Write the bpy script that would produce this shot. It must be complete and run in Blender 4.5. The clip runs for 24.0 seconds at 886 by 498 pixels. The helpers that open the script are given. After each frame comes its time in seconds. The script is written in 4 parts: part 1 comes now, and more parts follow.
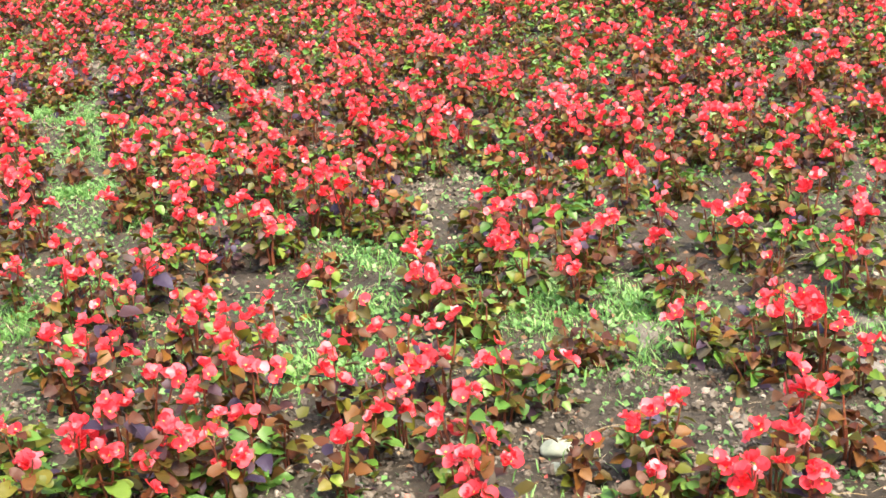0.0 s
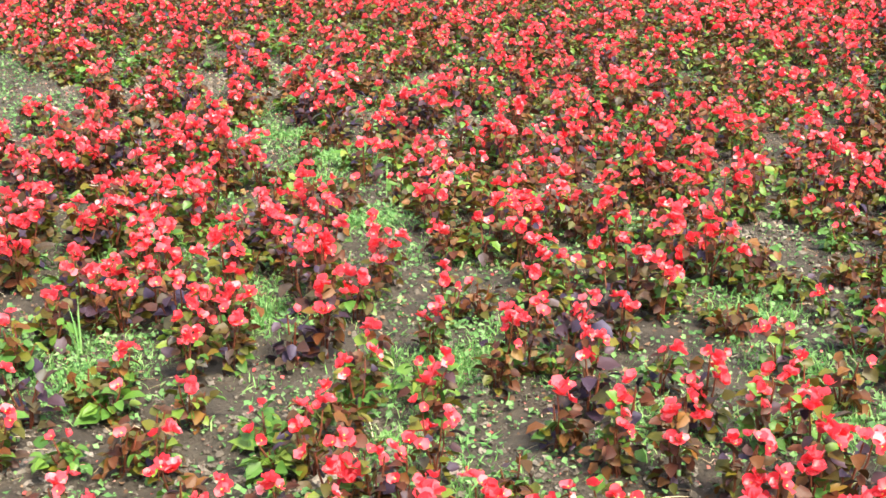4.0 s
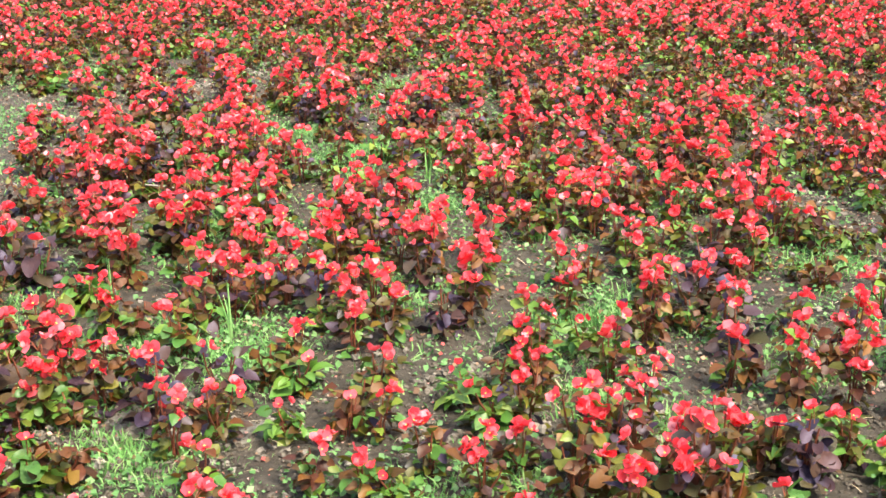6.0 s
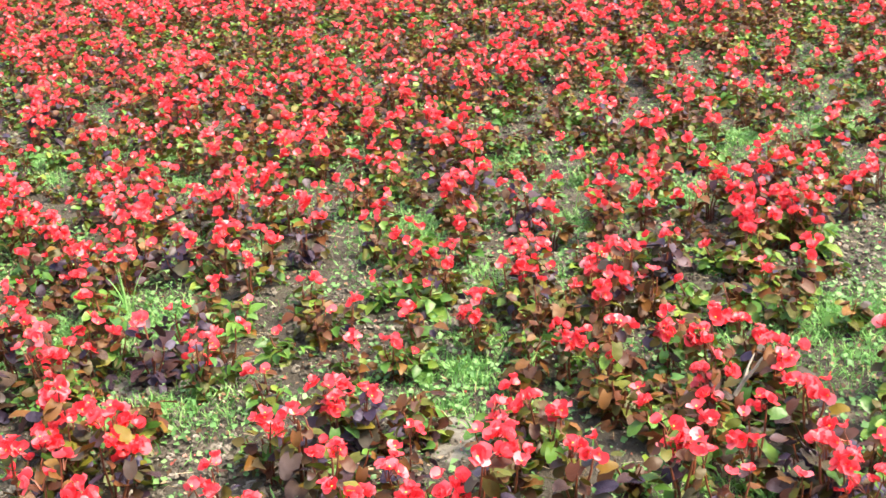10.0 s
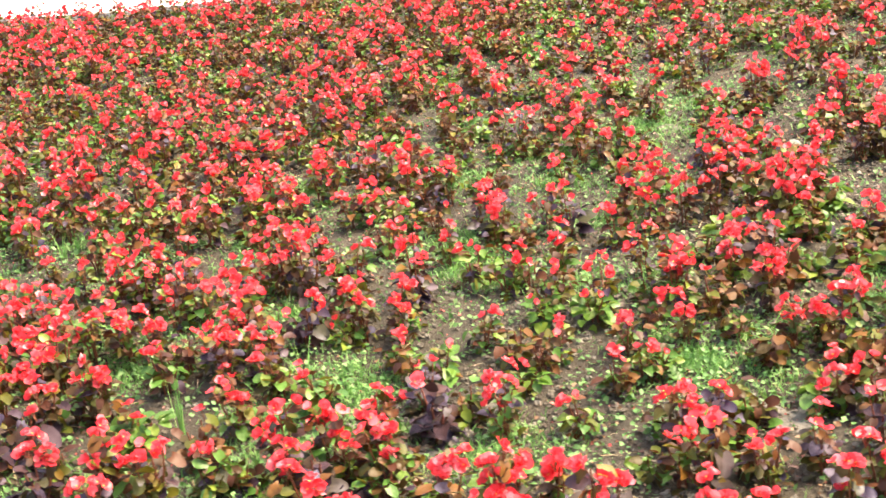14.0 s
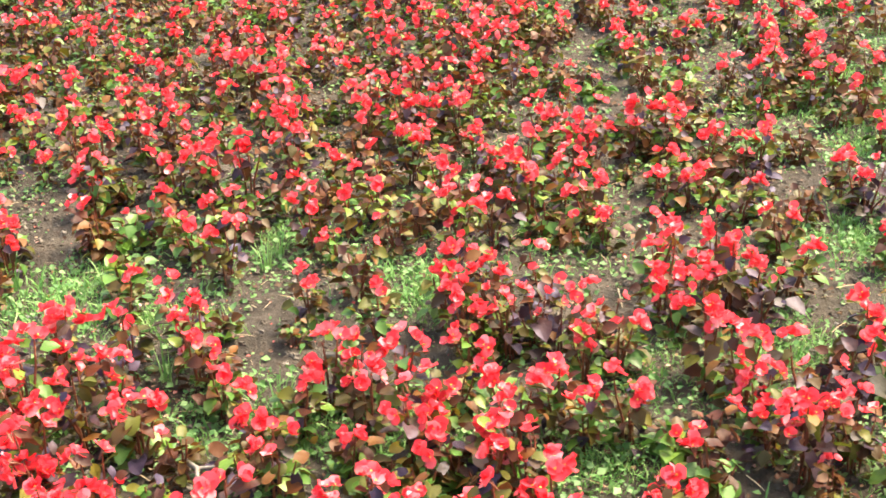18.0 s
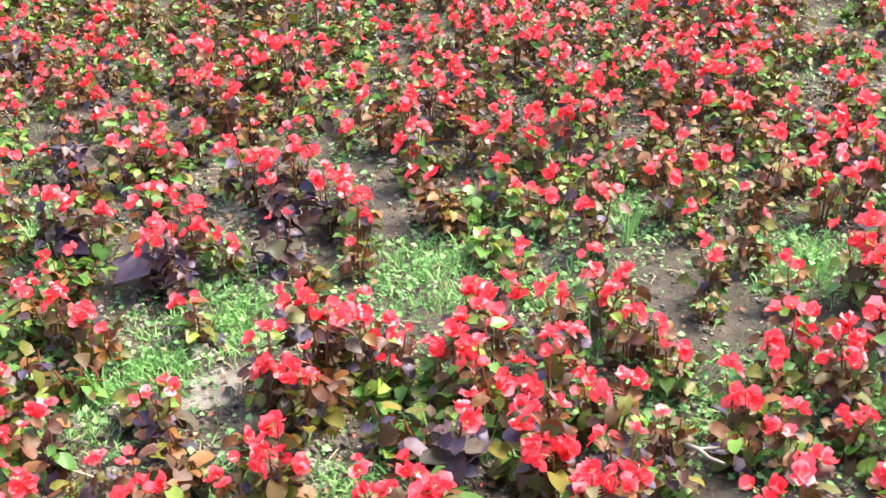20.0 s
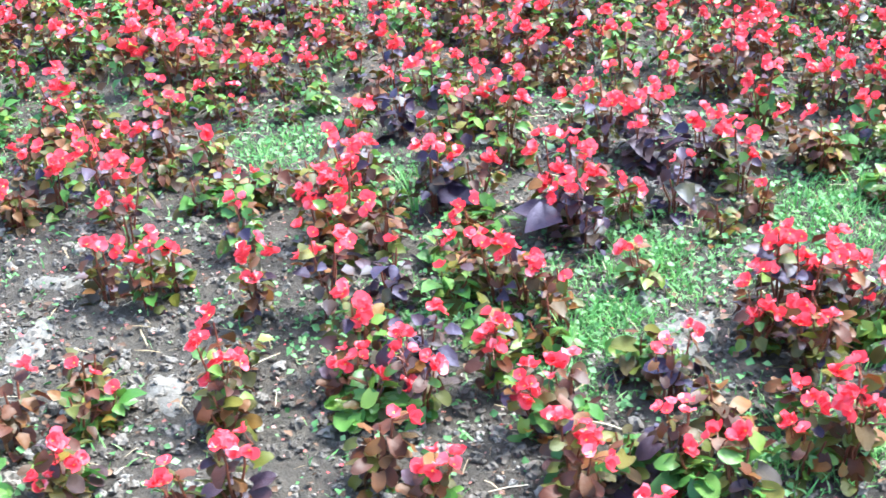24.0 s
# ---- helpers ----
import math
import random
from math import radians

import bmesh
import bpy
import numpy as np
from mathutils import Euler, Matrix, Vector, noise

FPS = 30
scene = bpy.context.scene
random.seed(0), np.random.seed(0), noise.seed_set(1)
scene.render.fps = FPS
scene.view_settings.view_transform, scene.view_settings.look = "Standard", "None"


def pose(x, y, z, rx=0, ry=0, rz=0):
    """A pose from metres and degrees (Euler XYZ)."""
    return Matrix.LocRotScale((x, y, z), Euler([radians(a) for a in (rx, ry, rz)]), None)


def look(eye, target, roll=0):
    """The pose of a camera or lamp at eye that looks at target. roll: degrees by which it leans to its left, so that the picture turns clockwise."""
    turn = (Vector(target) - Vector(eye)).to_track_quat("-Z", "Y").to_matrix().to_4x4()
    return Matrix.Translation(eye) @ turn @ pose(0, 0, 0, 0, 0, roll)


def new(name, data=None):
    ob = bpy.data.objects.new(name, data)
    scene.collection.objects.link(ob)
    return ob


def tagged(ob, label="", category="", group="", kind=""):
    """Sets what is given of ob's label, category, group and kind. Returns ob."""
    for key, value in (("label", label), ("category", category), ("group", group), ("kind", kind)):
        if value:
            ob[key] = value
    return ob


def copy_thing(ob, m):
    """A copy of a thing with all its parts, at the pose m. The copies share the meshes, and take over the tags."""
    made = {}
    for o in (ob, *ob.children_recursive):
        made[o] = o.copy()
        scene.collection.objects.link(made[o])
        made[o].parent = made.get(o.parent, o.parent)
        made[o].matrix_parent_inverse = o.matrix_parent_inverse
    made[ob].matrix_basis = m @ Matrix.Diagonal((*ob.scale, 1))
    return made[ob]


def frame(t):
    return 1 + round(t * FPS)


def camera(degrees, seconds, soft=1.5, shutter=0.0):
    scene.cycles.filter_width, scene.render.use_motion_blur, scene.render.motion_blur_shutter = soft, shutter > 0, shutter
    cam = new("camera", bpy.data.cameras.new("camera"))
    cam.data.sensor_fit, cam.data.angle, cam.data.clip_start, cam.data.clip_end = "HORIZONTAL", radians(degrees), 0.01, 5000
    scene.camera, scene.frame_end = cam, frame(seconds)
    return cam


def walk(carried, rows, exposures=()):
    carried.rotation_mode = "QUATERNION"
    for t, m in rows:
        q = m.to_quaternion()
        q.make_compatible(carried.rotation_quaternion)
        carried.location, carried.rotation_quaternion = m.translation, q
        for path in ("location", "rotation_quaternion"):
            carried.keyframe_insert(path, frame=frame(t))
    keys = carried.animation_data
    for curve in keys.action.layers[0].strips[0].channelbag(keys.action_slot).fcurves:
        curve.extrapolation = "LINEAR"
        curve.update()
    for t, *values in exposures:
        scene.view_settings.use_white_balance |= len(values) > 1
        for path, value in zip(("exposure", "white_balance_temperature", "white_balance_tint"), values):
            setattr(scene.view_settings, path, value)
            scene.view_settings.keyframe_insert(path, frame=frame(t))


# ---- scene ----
# ---------------------------------------------------------------- camera
cam = camera(38, 24.0, soft=1.5, shutter=0.2)


def aim(x, y, z, yaw, pitch, roll):
    """A camera pose: yaw to the left from +y, pitch up, roll, in degrees."""
    return Matrix.Translation((x, y, z)) @ pose(0, 0, 0, 0, 0, yaw) @ pose(0, 0, 0, 90 + pitch, 0, 0) @ pose(0, 0, 0, 0, 0, roll)


PATH = [
    (0.0, 0.039, -0.077, 1.313, 0.57, -19.09, -4.76),
    (0.5, -0.179, -0.097, 1.343, -1.53, -17.94, -3.29),
    (1.0, -0.421, -0.101, 1.365, -2.13, -17.52, -2.38),
    (1.5, -0.625, 0.000, 1.364, -2.18, -16.91, -2.05),
    (2.0, -0.814, 0.072, 1.375, -3.05, -16.71, -1.75),
    (2.5, -1.023, 0.077, 1.399, -3.50, -17.21, -1.11),
    (3.0, -1.225, 0.132, 1.393, -3.82, -17.93, -0.61),
    (3.5, -1.370, 0.194, 1.418, -4.57, -18.66, -0.31),
    (5.5, -2.193, 0.171, 1.356, -11.63, -18.05, -0.23),
    (6.0, -2.425, 0.113, 1.359, -13.88, -17.96, -0.60),
    (6.5, -2.632, 0.107, 1.348, -15.86, -17.62, -1.29),
    (7.0, -2.831, 0.135, 1.366, -18.48, -17.48, -1.82),
    (7.5, -3.051, 0.117, 1.380, -22.22, -17.67, -2.01),
    (8.0, -3.273, 0.108, 1.374, -25.52, -18.16, -2.53),
    (8.5, -3.488, 0.146, 1.388, -29.46, -18.52, -2.98),
    (9.0, -3.713, 0.139, 1.396, -34.96, -18.85, -2.89),
    (9.5, -3.899, 0.143, 1.388, -38.80, -18.94, -3.63),
    (10.0, -4.032, 0.177, 1.413, -43.42, -18.90, -4.30),
    (10.5, -4.243, 0.198, 1.412, -48.18, -19.15, -4.72),
    (12.5, -4.783, 0.839, 1.467, -61.55, -19.74, -6.19),
    (13.0, -4.947, 1.103, 1.577, -63.59, -20.22, -6.30),
    (13.5, -5.103, 1.421, 1.640, -65.84, -20.37, -6.46),
    (14.0, -5.278, 1.783, 1.736, -67.70, -20.79, -6.93),
    (14.5, -5.370, 2.166, 1.794, -69.51, -21.10, -7.49),
    (15.0, -5.437, 2.563, 1.852, -71.76, -21.86, -7.62),
    (15.5, -5.517, 2.962, 1.903, -74.56, -22.74, -6.95),
    (16.0, -4.972, 3.383, 1.777, -76.86, -23.78, -6.07),
    (16.5, -4.448, 3.656, 1.578, -79.51, -24.30, -4.93),
    (17.0, -4.359, 3.881, 1.551, -82.70, -24.58, -3.43),
    (17.5, -4.417, 4.075, 1.554, -83.77, -24.60, -2.66),
    (18.0, -4.421, 4.279, 1.546, -84.04, -24.85, -2.14),
    (18.5, -4.367, 4.481, 1.532, -83.96, -25.10, -1.87),
    (19.0, -4.375, 4.762, 1.536, -83.76, -25.52, -2.03),
    (19.5, -4.422, 5.090, 1.550, -84.50, -26.02, -1.82),
    (21.5, -4.333, 5.497, 1.458, -82.93, -26.87, -3.37),
    (22.0, -4.353, 5.649, 1.452, -83.83, -27.16, -2.87),
    (22.5, -4.328, 5.830, 1.451, -84.60, -27.22, -2.55),
    (23.0, -4.336, 5.985, 1.470, -85.03, -27.28, -2.60),
    (23.5, -4.378, 6.180, 1.499, -85.50, -27.65, -2.70),
    (24.0, -4.413, 6.352, 1.502, -84.85, -27.94, -3.52),
]
LIGHT = [(0.0, 1.83, 7900, 9), (6.0, 1.79, 7600, 6), (8.0, 1.88, 7600, 6), (10.0, 1.98, 7900, 6), (13.0, 2.14, 8900, 10), (15.0, 2.17, 9100, 10), (19.0, 2.23, 8500, 10), (21.5, 2.40, 5750, 4), (24.0, 2.49, 5700, 2)]
walk(cam, [(t, aim(*rest)) for t, *rest in PATH], LIGHT)

# ---------------------------------------------------------------- light
SUN_ELEVATION, SUN_TURN = 58, 150
world = bpy.data.worlds.new("sky")
scene.world = world
world.use_nodes = True
wn = world.node_tree
sky = wn.nodes.new("ShaderNodeTexSky")
sky.sky_type = "NISHITA"
sky.sun_disc = False
sky.sun_elevation = radians(SUN_ELEVATION)
sky.sun_rotation = radians(SUN_TURN)
sky.air_density, sky.dust_density, sky.ozone_density = 1.0, 3.0, 1.0
wn.nodes["Background"].inputs["Strength"].default_value = 0.15
wn.links.new(sky.outputs[0], wn.nodes["Background"].inputs["Color"])
sun = new("sun", bpy.data.lights.new("sun", "SUN"))
sun.data.energy, sun.data.angle, sun.data.color = 2.2, radians(22), (1.0, 0.97, 0.92)
sx, sy = math.sin(radians(SUN_TURN)), math.cos(radians(SUN_TURN))
sun.matrix_world = look((sx * 10, sy * 10, 10 * math.tan(radians(SUN_ELEVATION))), (0, 0, 0))

# ---------------------------------------------------------------- materials


def material(name):
    m = bpy.data.materials.new(name)
    m.use_nodes = True
    nt = m.node_tree
    return m, nt, nt.nodes["Principled BSDF"]


def ramp(nt, source, stops):
    r = nt.nodes.new("ShaderNodeValToRGB")
    e = r.color_ramp.elements
    while len(e) < len(stops):
        e.new(0.5)
    for k, (place, colour) in zip(e, stops):
        k.position, k.color = place, (*colour, 1)
    nt.links.new(source, r.inputs[0])
    return r.outputs[0]


def blend(nt, fac, a, b, how="MIX"):
    m = nt.nodes.new("ShaderNodeMix")
    m.data_type, m.blend_type = "RGBA", how
    if isinstance(fac, (int, float)):
        m.inputs["Factor"].default_value = fac
    else:
        nt.links.new(fac, m.inputs["Factor"])
    for socket, value in ((m.inputs[6], a), (m.inputs[7], b)):
        if isinstance(value, tuple):
            socket.default_value = (*value, 1)
        else:
            nt.links.new(value, socket)
    return m.outputs[2]


def sums(nt, how, a, b):
    m = nt.nodes.new("ShaderNodeMath")
    m.operation = how
    for socket, value in zip(m.inputs, (a, b)):
        if isinstance(value, (int, float)):
            socket.default_value = value
        else:
            nt.links.new(value, socket)
    return m.outputs[0]


def chance(nt):
    """A number for each piece: by its object and by its island."""
    a = nt.nodes.new("ShaderNodeObjectInfo").outputs["Random"]
    b = nt.nodes.new("ShaderNodeNewGeometry").outputs["Random Per Island"]
    return sums(nt, "FRACT", sums(nt, "ADD", a, b), 0)


def grain(nt, scale, detail=4.0, rough=0.6, space="Object"):
    n = nt.nodes.new("ShaderNodeTexNoise")
    n.inputs["Scale"].default_value, n.inputs["Detail"].default_value, n.inputs["Roughness"].default_value = scale, detail, rough
    c = nt.nodes.new("ShaderNodeTexCoord")
    nt.links.new(c.outputs[space], n.inputs["Vector"])
    return n.outputs["Fac"]


def relief(nt, bsdf, height, strength, distance):
    b = nt.nodes.new("ShaderNodeBump")
    b.inputs["Strength"].default_value, b.inputs["Distance"].default_value = strength, distance
    nt.links.new(height, b.inputs["Height"])
    nt.links.new(b.outputs[0], bsdf.inputs["Normal"])


def thin(m, nt, bsdf, colour, share):
    """Lets light through a thin leaf or petal."""
    t = nt.nodes.new("ShaderNodeBsdfTranslucent")
    x = nt.nodes.new("ShaderNodeMixShader")
    x.inputs[0].default_value = share
    if isinstance(colour, tuple):
        t.inputs[0].default_value = (*colour, 1)
    else:
        nt.links.new(colour, t.inputs[0])
    nt.links.new(bsdf.outputs[0], x.inputs[1])
    nt.links.new(t.outputs[0], x.inputs[2])
    nt.links.new(x.outputs[0], nt.nodes["Material Output"].inputs["Surface"])


def leafy(name, stops, roughness, share, vein=(0.3, 0.08, 0.05), spec=0.5, sheen=(1, 1, 1)):
    m, nt, p = material(name)
    c = ramp(nt, chance(nt), stops)
    g = grain(nt, 60, 3)
    c = blend(nt, sums(nt, "MULTIPLY", g, 0.3), c, vein, "MIX")
    nt.links.new(c, p.inputs["Base Color"])
    p.inputs["Roughness"].default_value = roughness
    p.inputs["Specular IOR Level"].default_value = spec
    p.inputs["Specular Tint"].default_value = (*sheen, 1)
    relief(nt, p, grain(nt, 140, 2), 0.5, 0.002)
    thin(m, nt, p, c, share)
    return m


# bluish first stop and lavender specular tint put sky reflection into the leaf colour
PLUM = leafy("plum_leaf", ((0.0, (0.026, 0.020, 0.044)), (0.3, (0.038, 0.018, 0.026)), (0.6, (0.062, 0.026, 0.016)), (0.85, (0.060, 0.062, 0.018)), (1.0, (0.085, 0.032, 0.014))), 0.5, 0.12, (0.05, 0.022, 0.025), 0.6, (0.66, 0.68, 1.0))
BRONZE = leafy("bronze_leaf", ((0.0, (0.060, 0.022, 0.012)), (0.22, (0.080, 0.046, 0.012)), (0.45, (0.072, 0.068, 0.012)), (0.72, (0.100, 0.128, 0.016)), (0.93, (0.19, 0.165, 0.020)), (1.0, (0.24, 0.085, 0.02))), 0.46, 0.28, (0.08, 0.040, 0.012), 0.38)
RUST = leafy("rusty_leaf", ((0.0, (0.050, 0.015, 0.010)), (0.4, (0.110, 0.030, 0.012)), (0.75, (0.150, 0.060, 0.013)), (1.0, (0.22, 0.095, 0.020))), 0.48, 0.24, (0.07, 0.026, 0.014), 0.38)
GREEN = leafy("green_leaf", ((0.0, (0.05, 0.15, 0.03)), (0.5, (0.10, 0.24, 0.04)), (0.8, (0.14, 0.26, 0.035)), (1.0, (0.24, 0.31, 0.05))), 0.38, 0.28, (0.08, 0.16, 0.04), 0.45)
WEED = leafy("weed_leaf", ((0.0, (0.05, 0.15, 0.045)), (0.45, (0.10, 0.26, 0.080)), (0.75, (0.17, 0.36, 0.12)), (1.0, (0.25, 0.43, 0.18))), 0.5, 0.25, (0.12, 0.22, 0.08), 0.4)
GRASS = leafy("grass_blade", ((0.0, (0.09, 0.28, 0.07)), (0.6, (0.20, 0.47, 0.13)), (1.0, (0.40, 0.60, 0.25))), 0.5, 0.3, (0.12, 0.25, 0.07), 0.4)
STRAW = leafy("dry_straw", ((0.0, (0.30, 0.22, 0.12)), (0.6, (0.45, 0.36, 0.22)), (1.0, (0.60, 0.52, 0.38))), 0.7, 0.1, (0.3, 0.2, 0.1), 0.3)

MULCH = leafy("dead_leaf", ((0.0, (0.05, 0.028, 0.018)), (0.5, (0.13, 0.075, 0.045)), (0.85, (0.26, 0.15, 0.09)), (1.0, (0.42, 0.30, 0.20))), 0.7, 0.1, (0.10, 0.05, 0.03), 0.3)


def petal_material(name, stops):
    m, nt, p = material(name)
    c = ramp(nt, chance(nt), stops)
    c = blend(nt, sums(nt, "MULTIPLY", grain(nt, 90, 2), 0.35), c, (0.95, 0.12, 0.13))
    nt.links.new(c, p.inputs["Base Color"])
    p.inputs["Roughness"].default_value = 0.36
    relief(nt, p, grain(nt, 200, 2), 0.4, 0.001)
    thin(m, nt, p, c, 0.42)
    return m


# palest stops paint highlights into the colour, besides petals that are really pinker
PETAL = petal_material("red_petal", ((0.0, (0.80, 0.026, 0.052)), (0.35, (0.93, 0.058, 0.092)), (0.7, (0.95, 0.105, 0.150)), (0.9, (0.96, 0.22, 0.28)), (1.0, (0.97, 0.42, 0.48))))
FADED = petal_material("faded_petal", ((0.0, (0.70, 0.10, 0.11)), (0.35, (0.45, 0.17, 0.12)), (0.7, (0.50, 0.28, 0.22)), (1.0, (0.70, 0.56, 0.48))))
m, nt, p = material("flower_heart")
CENTRE = m
p.inputs["Base Color"].default_value = (0.85, 0.55, 0.12, 1)
p.inputs["Roughness"].default_value = 0.7
m, nt, p = material("stem_skin")
STEM = m
nt.links.new(ramp(nt, grain(nt, 30, 3), ((0.3, (0.10, 0.025, 0.015)), (0.6, (0.20, 0.055, 0.03)), (0.8, (0.16, 0.12, 0.04)))), p.inputs["Base Color"])
p.inputs["Roughness"].default_value = 0.4
m, nt, p = material("garden_soil")
SOIL = m
big, mid, fine = grain(nt, 0.9, 3), grain(nt, 9, 5, 0.7), grain(nt, 70, 6, 0.75)
c = ramp(nt, mid, ((0.32, (0.026, 0.020, 0.015)), (0.52, (0.066, 0.053, 0.040)), (0.72, (0.19, 0.16, 0.125))))
c = blend(nt, sums(nt, "MULTIPLY", fine, 0.7), c, (0.058, 0.047, 0.036))
c = blend(nt, ramp(nt, big, ((0.42, (0, 0, 0)), (0.62, (0.5, 0.5, 0.5)))), c, (0.10, 0.084, 0.062))
nt.links.new(c, p.inputs["Base Color"])
p.inputs["Roughness"].default_value = 0.9
relief(nt, p, sums(nt, "ADD", sums(nt, "MULTIPLY", mid, 1.0), sums(nt, "MULTIPLY", fine, 0.35)), 1.0, 0.05)
m, nt, p = material("soil_clod")
CLOD = m
c = ramp(nt, chance(nt), ((0.0, (0.030, 0.026, 0.021)), (0.5, (0.080, 0.069, 0.058)), (0.85, (0.19, 0.172, 0.148)), (1.0, (0.33, 0.305, 0.27))))
c = blend(nt, sums(nt, "MULTIPLY", grain(nt, 80, 4), 0.6), c, (0.17, 0.14, 0.11))
nt.links.new(c, p.inputs["Base Color"])
p.inputs["Roughness"].default_value = 0.92
relief(nt, p, grain(nt, 150, 4), 0.7, 0.004)
m, nt, p = material("pale_paving")
PAVING = m
nt.links.new(ramp(nt, grain(nt, 3, 6, 0.7), ((0.3, (0.62, 0.58, 0.52)), (0.7, (0.78, 0.75, 0.70)))), p.inputs["Base Color"])
p.inputs["Roughness"].default_value = 0.85

# ---------------------------------------------------------------- plan
EDGE = [(-8.5, 9.0), (-6.8, 11.2), (-5.4, 13.0), (-3.8, 13.6), (-2.2, 13.6), (-0.4, 13.4), (1.2, 13.2), (2.7, 12.4), (3.6, 10.9), (3.75, 9.4), (3.8, 8.3), (4.05, 7.3), (4.4, 6.2), (4.7, 5.0), (4.7, 3.4), (4.2, 1.8), (3.4, 0.6)]
BED = [(-4.2, 9.8), (-5.2, 12.8), (-3.8, 13.4), (-2.2, 13.45), (-0.4, 13.25), (1.2, 13.05), (2.6, 12.25), (3.45, 10.8), (3.6, 9.4), (3.65, 8.3), (3.9, 7.3), (4.2, 6.2), (4.4, 5.0), (4.3, 3.4), (3.8, 1.9), (2.4, 1.1), (1.0, 1.0), (-0.6, 0.95), (-1.6, 1.0), (-2.5, 1.4), (-2.95, 2.6), (-2.95, 4.0), (-2.8, 5.2), (-2.9, 6.6), (-3.3, 8.2)]
LINE = [(t, Vector((r[0], r[1]))) for t, *r in PATH]


def off_line(x, y):
    """How far a place lies from the visitor's line."""
    return min((Vector((x, y)) - q).length for _, q in LINE)


def in_bed(x, y):
    pts = BED
    inside = False
    for (ax, ay), (bx, by) in zip(pts, pts[1:] + pts[:1]):
        if (ay > y) != (by > y) and x < (bx - ax) * (y - ay) / (by - ay) + ax:
            inside = not inside
    return inside


def ease(v, lo, hi):
    k = min(1.0, max(0.0, (v - lo) / (hi - lo)))
    return k * k * (3 - 2 * k)


def lie(x, y):
    """The height of the soil."""
    far = max(0.0, max(abs(x), abs(y - 5)) - 14)
    k = 1.0 if far <= 0 else max(0.0, 1 - far / 10)
    return k * (0.022 * noise.noise((x * 1.3, y * 1.3, 0.3)) + 0.014 * noise.noise((x * 5, y * 5, 1.7)) + 0.008 * noise.noise((x * 14, y * 14, 4.1)))


# ---------------------------------------------------------------- mesh helpers


def mesh_of(name, verts, faces, mats, slots=None, smooth=True):
    me = bpy.data.meshes.new(name)
    v, f = np.asarray(verts, np.float32), np.asarray(faces, np.int32)
    me.vertices.add(len(v))
    me.vertices.foreach_set("co", v.ravel())
    me.loops.add(f.size)
    me.loops.foreach_set("vertex_index", f.ravel())
    me.polygons.add(len(f))
    me.polygons.foreach_set("loop_start", np.arange(0, f.size, f.shape[1], dtype=np.int32))
    for mat in mats:
        me.materials.append(mat)
    if slots is not None:
        me.polygons.foreach_set("material_index", np.asarray(slots, np.int32))
    me.polygons.foreach_set("use_smooth", np.full(len(f), smooth))
    me.update(calc_edges=True)
    return me


def joined(pieces):
    """Vertices, triangles and slots of many (verts, tris, slots) in one."""
    vs, fs, ss, at = [], [], [], 0
    for v, f, s in pieces:
        vs.append(v), fs.append(f + at), ss.append(s)
        at += len(v)
    return np.concatenate(vs), np.concatenate(fs), np.concatenate(ss)


def moved(piece, m):
    v, f, s = piece
    a = np.array(m)
    return v @ a[:3, :3].T + a[:3, 3], f, s


def sheet(rows, slot=0):
    """A grid of points as triangles."""
    a = np.asarray(rows, float)
    n, k = a.shape[:2]
    i = np.arange(n * k).reshape(n, k)
    q = np.stack([i[:-1, :-1], i[:-1, 1:], i[1:, 1:], i[1:, :-1]], -1).reshape(-1, 4)
    f = np.concatenate([q[:, [0, 1, 2]], q[:, [0, 2, 3]]])
    return a.reshape(-1, 3), f, np.full(len(f), slot)


def tube(points, radii, sides=5, slot=0):
    rows = []
    for n, (c, r) in enumerate(zip(points, radii)):
        d = Vector(points[min(n + 1, len(points) - 1)]) - Vector(points[max(n - 1, 0)])
        q = d.to_track_quat("Z", "Y")
        rows.append([Vector(c) + q @ Vector((r * math.cos(a), r * math.sin(a), 0)) for a in np.linspace(0, 2 * math.pi, sides + 1)])
    return sheet([[tuple(v) for v in row] for row in rows], slot)


def leaf(rng, droop=0.35, fold=0.25, slot=0, along=(0.0, 0.1, 0.3, 0.55, 0.78, 0.93, 1.0), across=(-1, -0.55, 0, 0.55, 1)):
    """A lopsided heart-shaped leaf one unit long, from its stalk along +y, with a folded midrib and a wavy rim."""
    rows = []
    lop, phase = rng.uniform(0.82, 1.18), rng.uniform(0, 6)
    for t in along:
        w = 0.43 * math.sqrt(max(0.0, 1 - ((t - 0.42) / 0.60) ** 2)) if t < 1 else 0.13
        w = max(w, 0.04)
        back = -0.18 * max(0, 1 - t / 0.25)
        row = []
        for s in across:
            x = s * w * (lop if s > 0 else 2 - lop)
            rim = 0.05 * math.sin(phase + 9 * t + 2 * s) * abs(s)
            row.append((x, t + back * abs(s), fold * abs(x) - droop * t * t + rim))
        rows.append(row)
    return sheet(rows, slot)


def petal(rng, wide, cup, slot=0, along=(0.0, 0.35, 0.7, 1.0)):
    rows = []
    wave = rng.uniform(0, 6)
    for t in along:
        w = wide * (0.16 + 0.84 * math.sin(math.pi * (0.12 + 0.66 * t)))
        rows.append([(s * w, t - 0.16 * abs(s) * t, cup * t * t + 0.22 * s * s * t + 0.06 * math.sin(wave + 4 * s + 3 * t)) for s in (-1, 0, 1)])
    return sheet(rows, slot)


